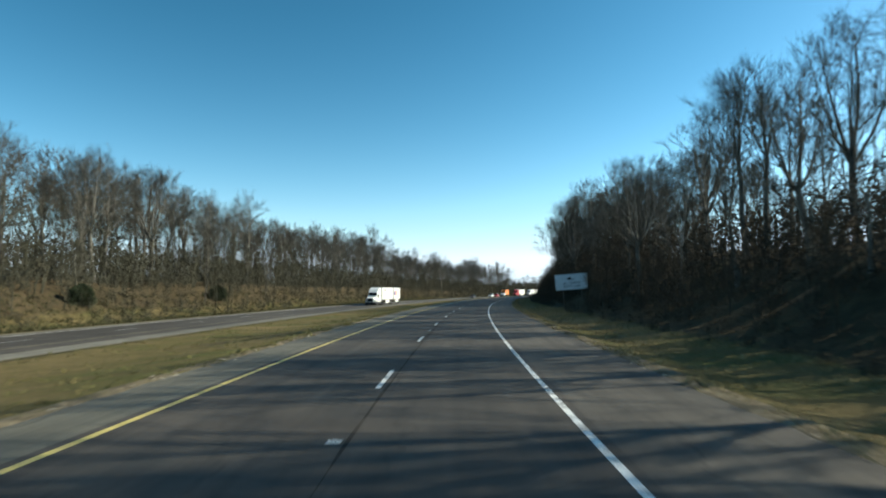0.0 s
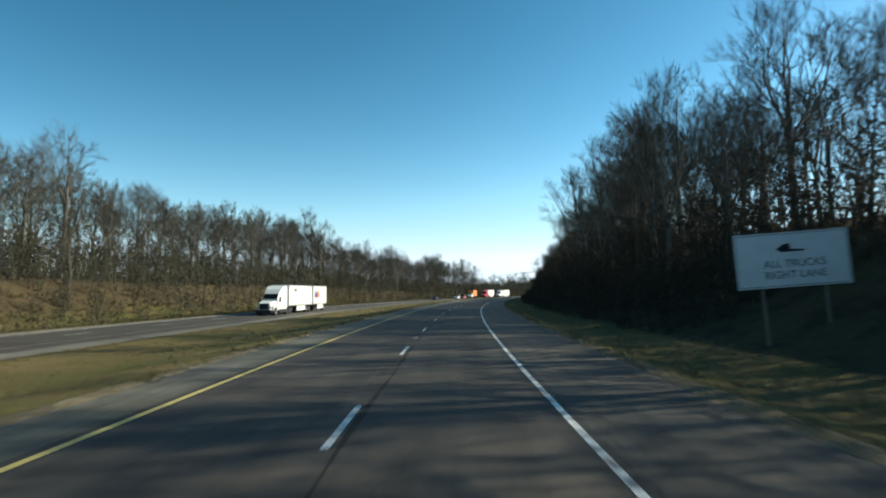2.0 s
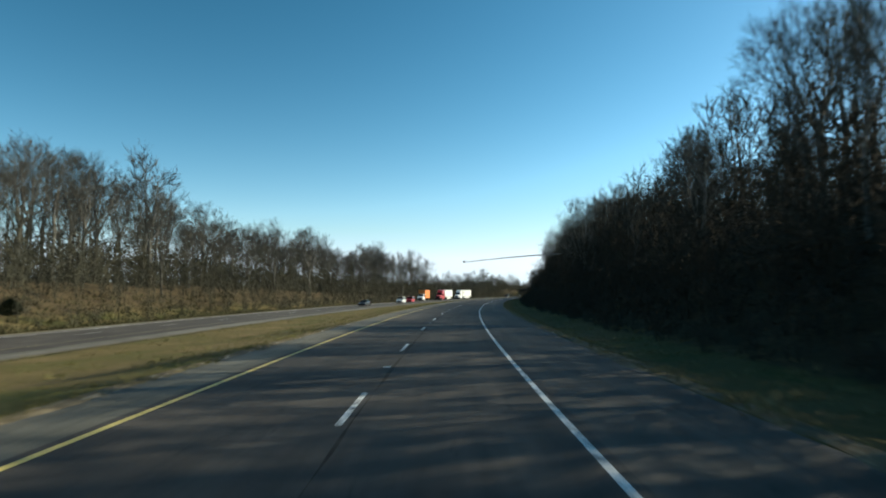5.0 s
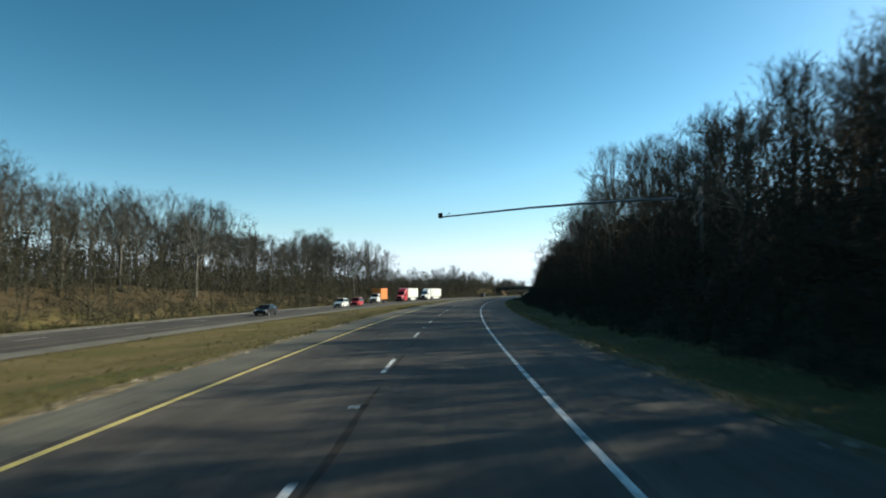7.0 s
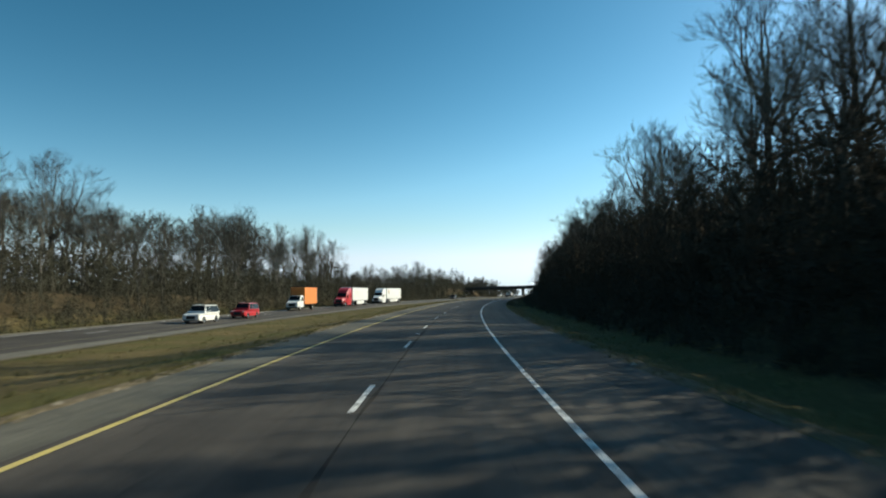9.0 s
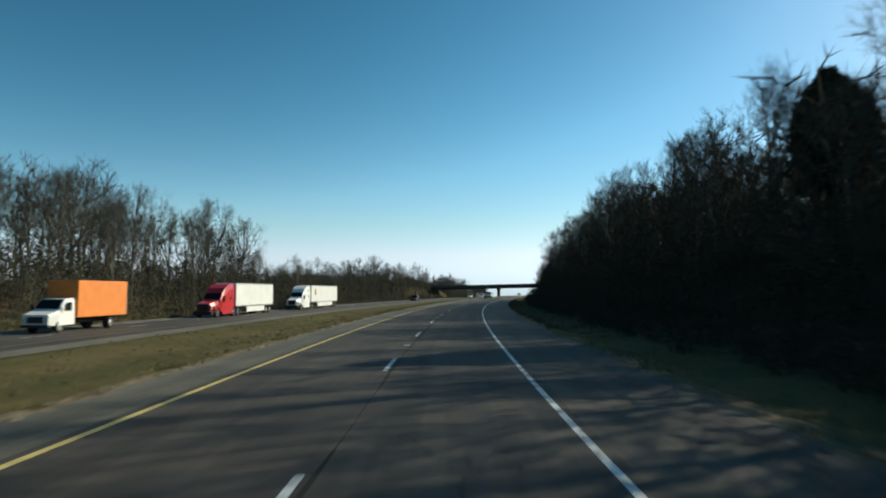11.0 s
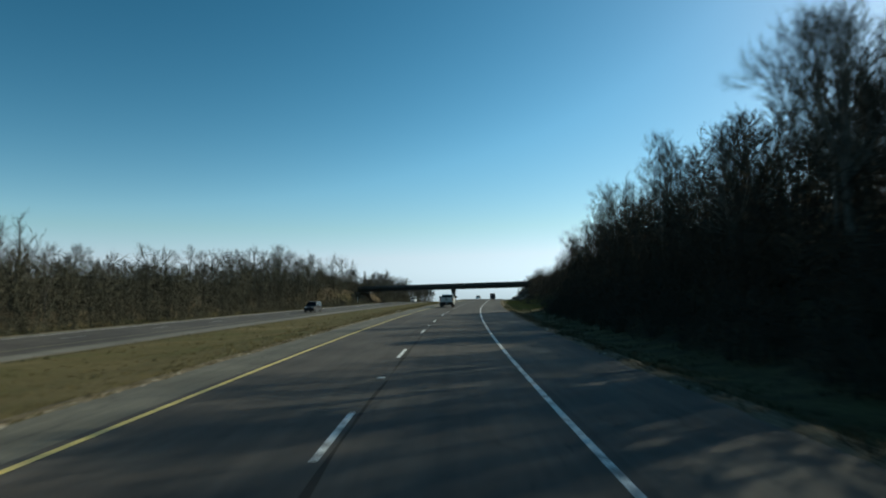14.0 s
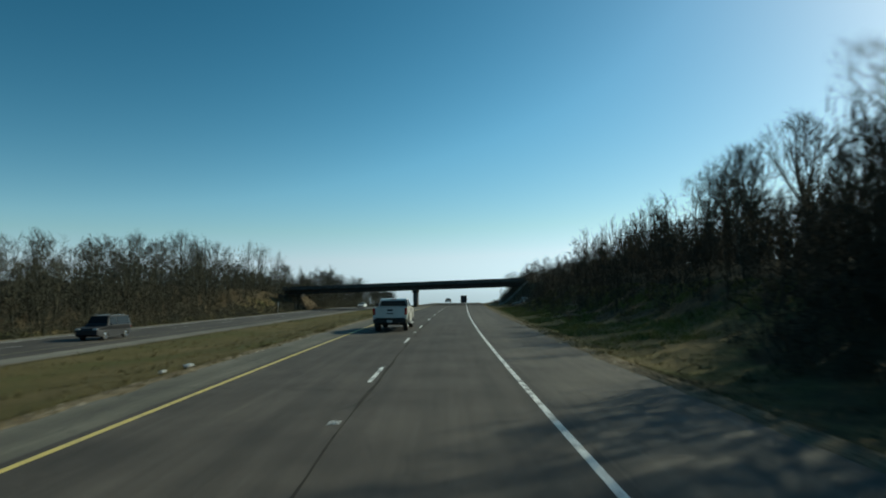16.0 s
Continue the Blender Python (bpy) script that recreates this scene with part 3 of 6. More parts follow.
def tree_meshes(seed, height, forks=3, clear=0.36, wide=0.26, thick=1.0, twig=0.012, limbs=6, subs=4, twigs=5, minis=5, sides=5, plain=False):
    """Vertices and faces of the wood (trunk, leaders, limbs) and of the crown of twigs, of a bare broad-leaved tree: leaders fork from the trunk and end under a
    lumpy dome, limbs reach from them to its skin, and twigs fan out at their ends. plain: thinner tubes and twigs of one triangle."""
    rng = random.Random(seed)
    tv, tf, cv, cf = [], [], [], []
    H = height
    r0 = H * 0.0125 * thick
    low = clear * 0.8
    zc, rh, rw = H * (low + (0.9 - low) * 0.42), H * (0.9 - low) * 0.58, H * wide * 0.87
    lumps = [[rng.uniform(0.8, 1.12) for _ in range(7)] for _ in range(3)]

    def skin(a, f):
        """A place on the crown's lumpy dome: a is the way round, f the angle down from its top."""
        k = (a % 6.2832) / 6.2832 * 7
        i, w = int(k) % 7, k % 1
        ring = lumps[min(int(f / 0.6), 2)]
        lump = ring[i] * (1 - w) + ring[(i + 1) % 7] * w
        drop = rh if f < 1.57 else (zc - H * low)
        return Vector((math.cos(a) * rw * math.sin(f) * lump, math.sin(a) * rw * math.sin(f) * lump, zc + drop * math.cos(f) * (0.6 + 0.4 * lump)))

    foot = Vector((0, 0, -0.5))
    fork = Vector((rng.uniform(-0.03, 0.03) * H, rng.uniform(-0.03, 0.03) * H, H * clear))
    trunk = bow(rng, foot, fork, 0.0, 4, 0.012)
    tube(trunk, [r0 * 1.45, r0 * 1.05, r0 * 0.97, r0 * 0.92, r0 * 0.85], 4 if plain else 7, tv, tf)
    leaders, branches = [], []
    turn = rng.uniform(0, 6.28)
    for i in range(forks):
        a = turn + i * 6.2832 / forks + rng.uniform(-0.4, 0.4)
        tilt = rng.uniform(0.3, 0.75) if i else rng.uniform(0.05, 0.3)
        q = Vector((0, 0, H * clear)).lerp(skin(a, tilt), rng.uniform(0.85, 0.95))
        p = trunk[-1].lerp(trunk[-2], rng.uniform(0, 0.35) if i else 0)
        path = bow(rng, p, q, rng.uniform(0.5, 1.1), 3 if plain else 5, 0.022)
        ra = r0 * (0.72 if i == 0 else rng.uniform(0.45, 0.62))
        n = len(path) - 1
        tube(path, [ra * (1 - 0.86 * k / n) for k in range(n + 1)], 3 if plain else sides, tv, tf)
        leaders.append((path, ra, a, tilt))
    for path, ra, a, tilt in leaders:
        for i in range(limbs):
            t = 0.08 + 0.84 * (i + rng.random()) / limbs
            p, d = along(path, t)
            q = skin(a + rng.uniform(-1.0, 1.0) * 3.1416 / forks * 1.15, min(max(tilt + rng.uniform(-0.35, 1.0) - 0.6 * t + 0.35, 0.0), 1.9))
            q = p.lerp(q, rng.uniform(0.78, 1.0))
            if q.z < p.z - 0.04 * H:
                q.z = p.z + rng.uniform(-0.02, 0.06) * H
            if (q - p).length < 0.05 * H:
                q = p + turned(rng, d, 0.5) * 0.07 * H
            b = bow(rng, p, q, rng.uniform(0.2, 0.9), 2 if plain else 3, 0.04)
            rb = max(ra * (1 - 0.86 * t) * rng.uniform(0.4, 0.6), twig * 1.5)
            n = len(b) - 1
            tube(b, [rb * (1 - 0.8 * k / n) for k in range(n + 1)], 3 if plain else 4, tv, tf)
            branches.append((b, rb))
        branches.append((path[-3:], ra * 0.3))
    for k in range(2):
        p, d = along(trunk, rng.uniform(0.72, 0.97))
        a = rng.uniform(0, 6.28)
        b = bow(rng, p, p + Vector((math.cos(a), math.sin(a), rng.uniform(0.3, 0.7))) * H * wide * 0.55, 0.3, 2, 0.05)
        tube(b, [r0 * 0.22, r0 * 0.13, r0 * 0.04], 3, tv, tf)
        branches.append((b, r0 * 0.2))
    for b, rb in branches:
        span = sum((v - u).length for u, v in zip(b, b[1:]))
        for i in range(subs + (1 if span > 0.2 * H else 0)):
            t = 0.22 + 0.78 * (i + rng.random()) / subs
            p, d = along(b, min(t, 0.99))
            e = p + turned(rng, d, rng.uniform(0.5, 1.1), 0.1) * H * rng.uniform(0.05, 0.09)
            if plain:
                flake(rng, p, e, twig * 2.0, cv, cf)
                line = [p, e]
            else:
                line = bow(rng, p, e, 0.2, 2, 0.07)
                rs = min(max(rb * 0.4, twig * 1.2), twig * 2.6)
                tube(line, [rs, rs * 0.75, rs * 0.35], 3, tv, tf)
            for j in range(twigs):
                p2, d2 = along(line, 0.25 + 0.75 * (j + rng.random()) / twigs)
                e2 = p2 + turned(rng, d2, rng.uniform(0.3, 0.75), 0.1) * H * rng.uniform(0.035, 0.065)
                if plain:
                    flake(rng, p2, e2, twig * 1.3, cv, cf)
                else:
                    spike(p2, e2, twig, cv, cf)
                for _ in range(minis):
                    p3 = p2.lerp(e2, rng.uniform(0.2, 1.0))
                    e3 = p3 + turned(rng, (e2 - p2).normalized(), rng.uniform(0.2, 0.6), 0.04) * H * rng.uniform(0.03, 0.06)
                    flake(rng, p3, e3, twig * 0.62, cv, cf)
    return tv, tf, cv, cf


def make_mesh(name, vs, fs, material):
    me = bpy.data.meshes.new(name)
    me.from_pydata([tuple(v) for v in vs], [], fs)
    me.materials.append(material)
    return me


def tree_kind(seed, **kw):
    tv, tf, cv, cf = tree_meshes(seed, 16.0, **kw)
    return make_mesh("trunk", tv, tf, M_BARK), make_mesh("crown", cv, cf, M_TWIG)


TALL = [tree_kind(11 + i, forks=3, clear=0.48, wide=0.25, limbs=6, minis=8, twig=0.009) for i in range(5)]
WIDE = [tree_kind(31 + i, forks=5, clear=0.36, wide=0.34, thick=1.2, limbs=6, subs=4, minis=8, twig=0.009) for i in range(5)]
THIN = [tree_kind(51 + i, forks=2, clear=0.3, wide=0.25, thick=0.75, limbs=7, minis=8, twig=0.009) for i in range(4)]


def tree(kinds, s, o, height, label, turn, lean=0.0):
    p = place(s, o, land(s, o))
    ob = empty("tree", pose(p.x, p.y, p.z - 0.1, lean, 0, turn) @ Matrix.Diagonal((height / 16,) * 3 + (1,)), label, "tree", "roadside woods")
    for me, n in zip(kinds, ("trunk", "crown")):
        c = new(n, me)
        c.parent = ob
    return ob


def fast_mesh(name, co, tris, material):
    me = bpy.data.meshes.new(name)
    me.vertices.add(len(co))
    me.vertices.foreach_set("co", np.asarray(co, np.float32).ravel())
    n = len(tris)
    me.loops.add(3 * n)
    me.polygons.add(n)
    me.loops.foreach_set("vertex_index", np.asarray(tris, np.int32).ravel())
    me.polygons.foreach_set("loop_start", np.arange(0, 3 * n, 3, dtype=np.int32))
    me.polygons.foreach_set("loop_total", np.full(n, 3, np.int32))
    me.update(calc_edges=True)
    me.materials.append(material)
    return me


def scatter(name, kinds, spots, material, label, category):
    """One mesh of many copies of the shapes in kinds; spots are (s, o, size, turn)."""
    cos, tris, base = [], [], 0
    for i, (s, o, size, turn) in enumerate(spots):
        v, f = kinds[i % len(kinds)]
        p = place(s, o, land(s, o))
        c, d = math.cos(turn), math.sin(turn)
        w = v @ np.array([[c, d, 0], [-d, c, 0], [0, 0, 1]]) * size + np.array([p.x, p.y, p.z - 0.03])
        cos.append(w)
        tris.append(f + base)
        base += len(v)
    ob = new(name, fast_mesh(name, np.concatenate(cos), np.concatenate(tris), material))
    return tagged(ob, label, category, kind="stuff")


def flat_shape(vs, fs):
    """Vertices and triangles as arrays."""
    tris = []
    for f in fs:
        tris += [(f[0], f[1], f[2])] + ([(f[0], f[2], f[3])] if len(f) == 4 else [])
    return np.array([tuple(v) for v in vs]), np.array(tris)


def left_canopy(s):
    """Height over the road of the treetops beyond the oncoming carriageway."""
    return float(np.interp(s, [0, 70, 126, 170, 196, 225, 241, 255, 264, 276, 290, 310, 343, 363, 380, 407, 438, 449, 474, 519, 535, 550, 558, 575, 590, 602, 680],
                           [26, 25.4, 24.6, 22.6, 22, 25.6, 27, 25, 22.5, 20.2, 19.4, 20.6, 19, 19.6, 22.6, 20.8, 20.8, 11.4, 9.4, 8.6, 9.4, 11, 14.5, 15.2, 12.8, 11.4, 9.5]))


def right_canopy(s):
    """Height over the road of the treetops on the bank beside the lane, 20 m out."""
    return float(np.interp(s, [0, 55, 100, 127, 172, 190, 203, 226, 238, 255, 300, 328, 336, 356, 404, 430, 455, 470, 485, 500, 516, 545, 640],
                           [19, 19.5, 20, 21.5, 20.5, 18.5, 16.5, 16.5, 18.7, 20, 20, 20, 16.5, 18, 18.5, 18, 16.0, 14.6, 13.2, 11.8, 10.8, 11.0, 11]))


rng = random.Random(5)
deep_left, deep_right = [], []
# the woods beyond the oncoming carriageway
s = 4.0
while s < 740:
    for row in range(5):
        if row == 0 and (s > 450 or rng.random() < 0.5):
            continue
        o = (-45.5, -56, -65, -75, -87)[row] - rng.uniform(0, (8, 7, 8, 9, 9)[row])
        ss = s + rng.uniform(-3.5, 3.5)
        swell = 1 + 0.16 * noise.noise((ss * 0.07, row * 3.0, 11.0))
        h = left_canopy(ss) * rng.uniform(*((0.45, 0.75), (0.88, 1.08), (0.95, 1.15), (0.95, 1.2), (1.0, 1.25))[row]) * swell - land(ss, o)
        if row < 3 and s < 475 and (row < 2 or rng.random() < 0.5):
            tree(rng.choice((THIN, WIDE + WIDE + TALL, WIDE)[row]), ss, o, h,
                 ("slender bare sapling at the edge of the woods", "tall bare grey-brown winter tree in the woods", "broad bare winter tree in the woods")[row], rng.uniform(0, 360), rng.uniform(-3, 3))
        else:
            deep_left.append((ss, o, h / 16, rng.uniform(0, 6.28)))
    for row in (0, 1):
        deep_left.append((s + rng.uniform(-5, 5), -60 - 14 * row - rng.uniform(0, 8), rng.uniform(0.62, 0.85) * left_canopy(s) / 16, rng.uniform(0, 6.28)))
    s += rng.uniform(7.5, 10.5)
# the woods that close the view under the overpass
for k in range(120):
    ss = rng.uniform(612, 835)
    deep_left.append((ss, -43 - 12 * rng.random(), rng.uniform(0.55, 0.78) * (1.15 if 630 < ss < 665 else 0.95), rng.uniform(0, 6.28)))
# the woods on the bank beside the lane
s = 8.0
while s < 640:
    e, h0, w = right_bank(s)
    gap = 285 < s < 325 and noise.noise((s * 0.085, 21.0, 0.0)) < 0.02
    for row in range(6):
        if row < 2 and 462 < s < 518:
            continue
        if row in (1, 2, 3, 4) and rng.random() < (0.7 if gap else 0.4 if s < 40 else 0.3 if s < 185 else 0.14 if s < 240 else 0.4 if 240 < s < 330 else 0.2 if s < 412 else 0.5 if s < 455 else 0.3):
            continue
        o = e + (4.5, 8.5, 12.5, 17.0, 22.0, 28.0)[row] + rng.uniform(0, 4.5) + float(np.interp(s, [455, 463, 480, 530], [0, 3.5, 2.5, 3]))
        if 66 < s < 88 and row == 0:
            o += 5
        ss = s + rng.uniform(-3, 3)
        reach = min(0.4 + 0.03 * o, 1.12) if s < 464 else min(0.048 * o - 0.1, 1.05)
        h = (2.1 + (right_canopy(ss) - 2.1) * reach) * rng.uniform(*((0.62, 0.9), (0.75, 1.0), (0.82, 1.02), (0.8, 1.0), (0.8, 1.0), (0.8, 1.0))[row]) - land(ss, o)
        h = max(h, 3.5)
        if row < 3 and s < 520 and (row < 2 or rng.random() < 0.5):
            tree(rng.choice((THIN + WIDE, WIDE + WIDE + TALL, WIDE)[row]), ss, o, h,
                 ("young bare tree rising from the brush", "bare winter tree on the dark wooded bank", "tall bare tree on top of the bank")[row], rng.uniform(0, 360), rng.uniform(-4, 4))
        elif rng.random() < float(np.interp(s, [0, 90, 110, 222, 235, 300, 320, 440, 460], [0.5, 0.5, 0.8, 0.75, 0.35, 0.35, 0.65, 0.6, 0.4])):
            deep_right.append((ss, o, h / 16, rng.uniform(0, 6.28)))
    s += rng.uniform(5, 7.5)
# extra, mostly hidden trees on the bank top, added to deepen the road's shade
for s0, s1, count in ((180, 245, 55), (362, 402, 30), (402, 452, 32)):
    for k in range(count):
        ss, o = rng.uniform(s0, s1), rng.uniform(17, 34)
        h = (2.1 + (right_canopy(ss) - 2.1) * min(0.4 + 0.03 * o, 1.1)) * rng.uniform(0.7, 0.93) - land(ss, o)
        deep_right.append((ss, o, h / 16, rng.uniform(0, 6.28)))
DEEP = []
for i in range(6):
    tv, tf, cv, cf = tree_meshes(81 + i, 16.0, forks=3, clear=0.36, wide=0.28, twig=0.026, limbs=6, subs=3, twigs=4, minis=4, plain=True)
    DEEP.append(flat_shape(tv + cv, tf + [tuple(k + len(tv) for k in f) for f in cf]))
scatter("deep_woods_beyond_road", DEEP, deep_left, M_TWIG, "bare grey-brown woods standing deep behind the edge trees", "woods")
scatter("deep_woods_on_bank", DEEP, deep_right, M_TWIG, "bare dark woods standing on top of the bank", "woods")
# big trees that stand out
for s, o, h, lean in ((716, -47, 15, 0), (728, -52, 16, 0), (690, 21, 13, 0), (401, 20.5, 12.5, 0), (386, 20, 12.5, 0), (102, 15.5, 15.5, 0), (106, 19, 17, 0), (96.6, 23.5, 17.5, 0), (291, 23, 19, 0), (287, 27, 19, 0), (293, -48.5, 18.5, 0), (275, -50, 16.5, 0), (340, -70, 25, 0), (328, -79, 25.5, 0), (403, -71, 26, 0), (434, -64, 24, 3), (600, -76, 17, 0),
                      (482, 21.5, 9.2, 0), (486, 24, 10, 0), (490.5, 23, 9, 0), (479, 24.5, 10.5, 0), (495, 26.5, 9.5, 0), (112, 17.5, 16.5, 0), (118, 15.5, 16, 0), (124, 18.5, 17.5, 0), (130, 22, 18.5, 0), (136, 25.5, 18.5, 0)):
    tree(WIDE[int(s) % 5], s, o, h, "large spreading bare tree with a forked crown", s * 37.0, lean)
tree(WIDE[2], 131, 15.8, 15.5, "tall bare forked tree leaning out over the bank", 268, 11)


def conifer_shape(seed, wide, sprays, size):
    """Short needle sprays filling an uneven egg-shaped bush."""
    rng = random.Random(seed)
    vs, fs = [], []
    for i in range(sprays):
        f = rng.random()
        a = rng.uniform(0, 6.28)
        lump = 0.75 + 0.35 * noise.noise((math.cos(a) * 1.5, math.sin(a) * 1.5 + seed, f * 3))
        r = wide * lump * math.sqrt(max(0.02, 1 - (1.7 * f - 0.6) ** 2)) * math.sqrt(rng.uniform(0.02, 1))
        p = Vector((math.cos(a) * r, math.sin(a) * r, 0.02 + f * 0.95))
        d = Vector((math.cos(a), math.sin(a), rng.uniform(0.1, 1.2))) * rng.uniform(0.04, 0.1) * size
        spike(p, p + d, 0.02 * size, vs, fs)
    return vs, fs


def conifer(s, o, height, wide, label, sprays=2600, size=1.0):
    p = place(s, o, land(s, o))
    ob = empty("conifer", pose(p.x, p.y, p.z - 0.05, 0, 0, s * 51) @ Matrix.Diagonal((height,) * 3 + (1,)), label, "conifer")
    tv, tf = [], []
    tube([Vector((0, 0, -0.02)), Vector((0, 0, 0.5)), Vector((0.01, 0, 0.95))], [0.025, 0.015, 0.002], 6, tv, tf)
    mesh_part("trunk", tv, tf, M_BARK, ob)
    vs, fs = conifer_shape(int(s), wide, sprays, size)
    mesh_part("crown", vs, fs, M_CONIFER, ob, "dark green needle foliage")


for s, o, h, wide in ((68, -46, 2.6, 0.8), (101, -46, 2.7, 0.85), (103.5, -47, 2.2, 0.8), (196, -45, 1.7, 0.7)):
    conifer(s, o, h, wide, "small dark evergreen bush on the grassy bank")
for s, o, h, wide in ((201.0, 16.0, 4.0, 0.36), (204.0, 16.6, 4.6, 0.34), (206.5, 19.0, 4.4, 0.36), (332, 18.5, 6.5, 0.36)):
    conifer(s, o, h, wide, "dark evergreen tree among the bare trees on the bank", 9000, 0.55)


# ------------------------------------------------------------------ undergrowth and grass, uncountable
def shrub_shape(seed, stems=12, twigs=6, height=3.2, width=1.7, thick=1.0):
    """Arching stems that bend outwards, with crossing twigs."""
    rng = random.Random(seed)
    vs, fs = [], []
    for i in range(stems):
        a = rng.uniform(0, 6.28)
        r = width * math.sqrt(rng.random())
        c, d = math.cos(a), math.sin(a)
        p = Vector((c * r * 0.35, d * r * 0.35, -0.1))
        h = height * rng.uniform(0.6, 1.0) * (1.05 - 0.35 * r / width)
        m = Vector((c * r * 0.6 + rng.uniform(-0.3, 0.3), d * r * 0.6 + rng.uniform(-0.3, 0.3), h * 0.6))
        q = Vector((c * r * 1.25 + rng.uniform(-0.4, 0.4), d * r * 1.25 + rng.uniform(-0.4, 0.4), h))
        spike(p, m.lerp(q, 0.25), 0.034 * thick, vs, fs)
        spike(m, q, 0.024 * thick, vs, fs)
        for _ in range(twigs):
            f = rng.uniform(0.2, 1.9)
            b = p.lerp(m, f) if f < 1 else m.lerp(q, f - 1)
            e = b + Vector((rng.uniform(-1, 1), rng.uniform(-1, 1), rng.uniform(-0.2, 0.8))).normalized() * rng.uniform(0.35, 0.9)
            flake(rng, b, e, 0.024 * thick, vs, fs)
            g = b.lerp(e, 0.5)
            for _ in range(2):
                flake(rng, g, g + Vector((rng.uniform(-1, 1), rng.uniform(-1, 1), rng.uniform(-0.3, 0.8))) * 0.4, 0.016 * thick, vs, fs)
    return np.array([tuple(v) for v in vs]), np.array(fs)


SHRUBS = [shrub_shape(70 + i) for i in range(6)]
SMALL = [shrub_shape(190 + i, stems=7, twigs=4, thick=1.2) for i in range(5)]
COARSE = [shrub_shape(170 + i, stems=10, twigs=4, thick=1.05) for i in range(5)]
SAPLINGS = []
for i in range(6):
    tv, tf, cv, cf = tree_meshes(141 + i, 6.0, forks=3, clear=0.14, wide=0.3, thick=0.8, twig=0.014, limbs=4, subs=3, twigs=2, minis=2, plain=True)
    SAPLINGS.append(flat_shape(tv + cv, tf + [tuple(k + len(tv) for k in f) for f in cf]))
rng = random.Random(17)
spots, coarse, small = [], [], []
s = 6.0
while s < 620:
    e, h0, w = right_bank(s)
    start = e + float(np.interp(s, [457, 462, 467, 475, 482, 552], [0.6, 5.5, 4.6, 2.2, 1.0, 0.8]))
    sunny = 468 < s < 525
    grow = float(np.interp(s, [0, 60, 120, 420, 440, 462, 485, 520], [0.85, 1.0, 1.1, 1.1, 1.25, 1.25, 0.7, 0.6]))
    for k in list(range(6)) + ([0, 0, 1, 1, 2, 2] if 185 < s < 452 else [0, 1, 2] if 82 < s < 185 else []):
        o = start + k * 2.0 + rng.uniform(-0.7, 0.7)
        if (68 < s < 83 and o < 15.5) or (sunny and k > 1 and rng.random() < 0.2):
            continue
        (spots if k < 3 else coarse).append((s + rng.uniform(-1, 1), o, rng.uniform(0.65, 1.15) * (0.5, 0.8, 1.1, 1.4, 1.7, 1.9)[k] * grow * (0.75 if 464 < s < 484 else 1), rng.uniform(0, 6.28)))
    for k in range(3 if s < 70 else 1 if s < 135 else 6 if 452 < s < 530 else 3):
        coarse.append((s + rng.uniform(-1.2, 1.2), start + 12 + (k % 3) * 4.5 + rng.uniform(0, 4), rng.uniform(1.4, 2.3) * (1 if s < 462 else 0.85), rng.uniform(0, 6.28)))
    if 385 < s < 468:
        for k in range(4):
            coarse.append((s + rng.uniform(-1.2, 1.2), start + rng.uniform(0.2, 9), rng.uniform(0.6, 1.1), rng.uniform(0, 6.28)))
    for k in range(2 if 464 < s < 484 else 4 if sunny else 1 if s < 70 else 3 if s < 470 else 2):
        o = start + 3.5 + (k % 2) * 4.2 + rng.uniform(-1.8, 1.8)
        if not (68 < s < 83 and o < 16):
            small.append((s + rng.uniform(-1.2, 1.2), o, rng.uniform(0.6, 1.2) * (0.9, 1.2)[k % 2] * grow, rng.uniform(0, 6.28)))
    if 450 < s < 540:
        for k in range(5):
            small.append((s + rng.uniform(-1.2, 1.2), start + 9 + k * 4 + rng.uniform(0, 4), rng.uniform(1.0, 1.6) * (1 if s < 466 else 0.85), rng.uniform(0, 6.28)))
    s += 2.5
scatter("undergrowth", SHRUBS, spots, M_SHADE_BRUSH, "dense bare brush in shade-browned colours covering the shaded bank", "undergrowth")
scatter("undergrowth_on_bank_top", COARSE, coarse, M_SHADE_BRUSH, "tangled bare brush higher on the shaded bank", "undergrowth")
scatter("thicket_on_bank", SAPLINGS, small, M_SHADE_BRUSH, "thicket of bare young trees on the shaded bank", "undergrowth")
spots, coarse, small, low = [], [], [], []
s = 4.0
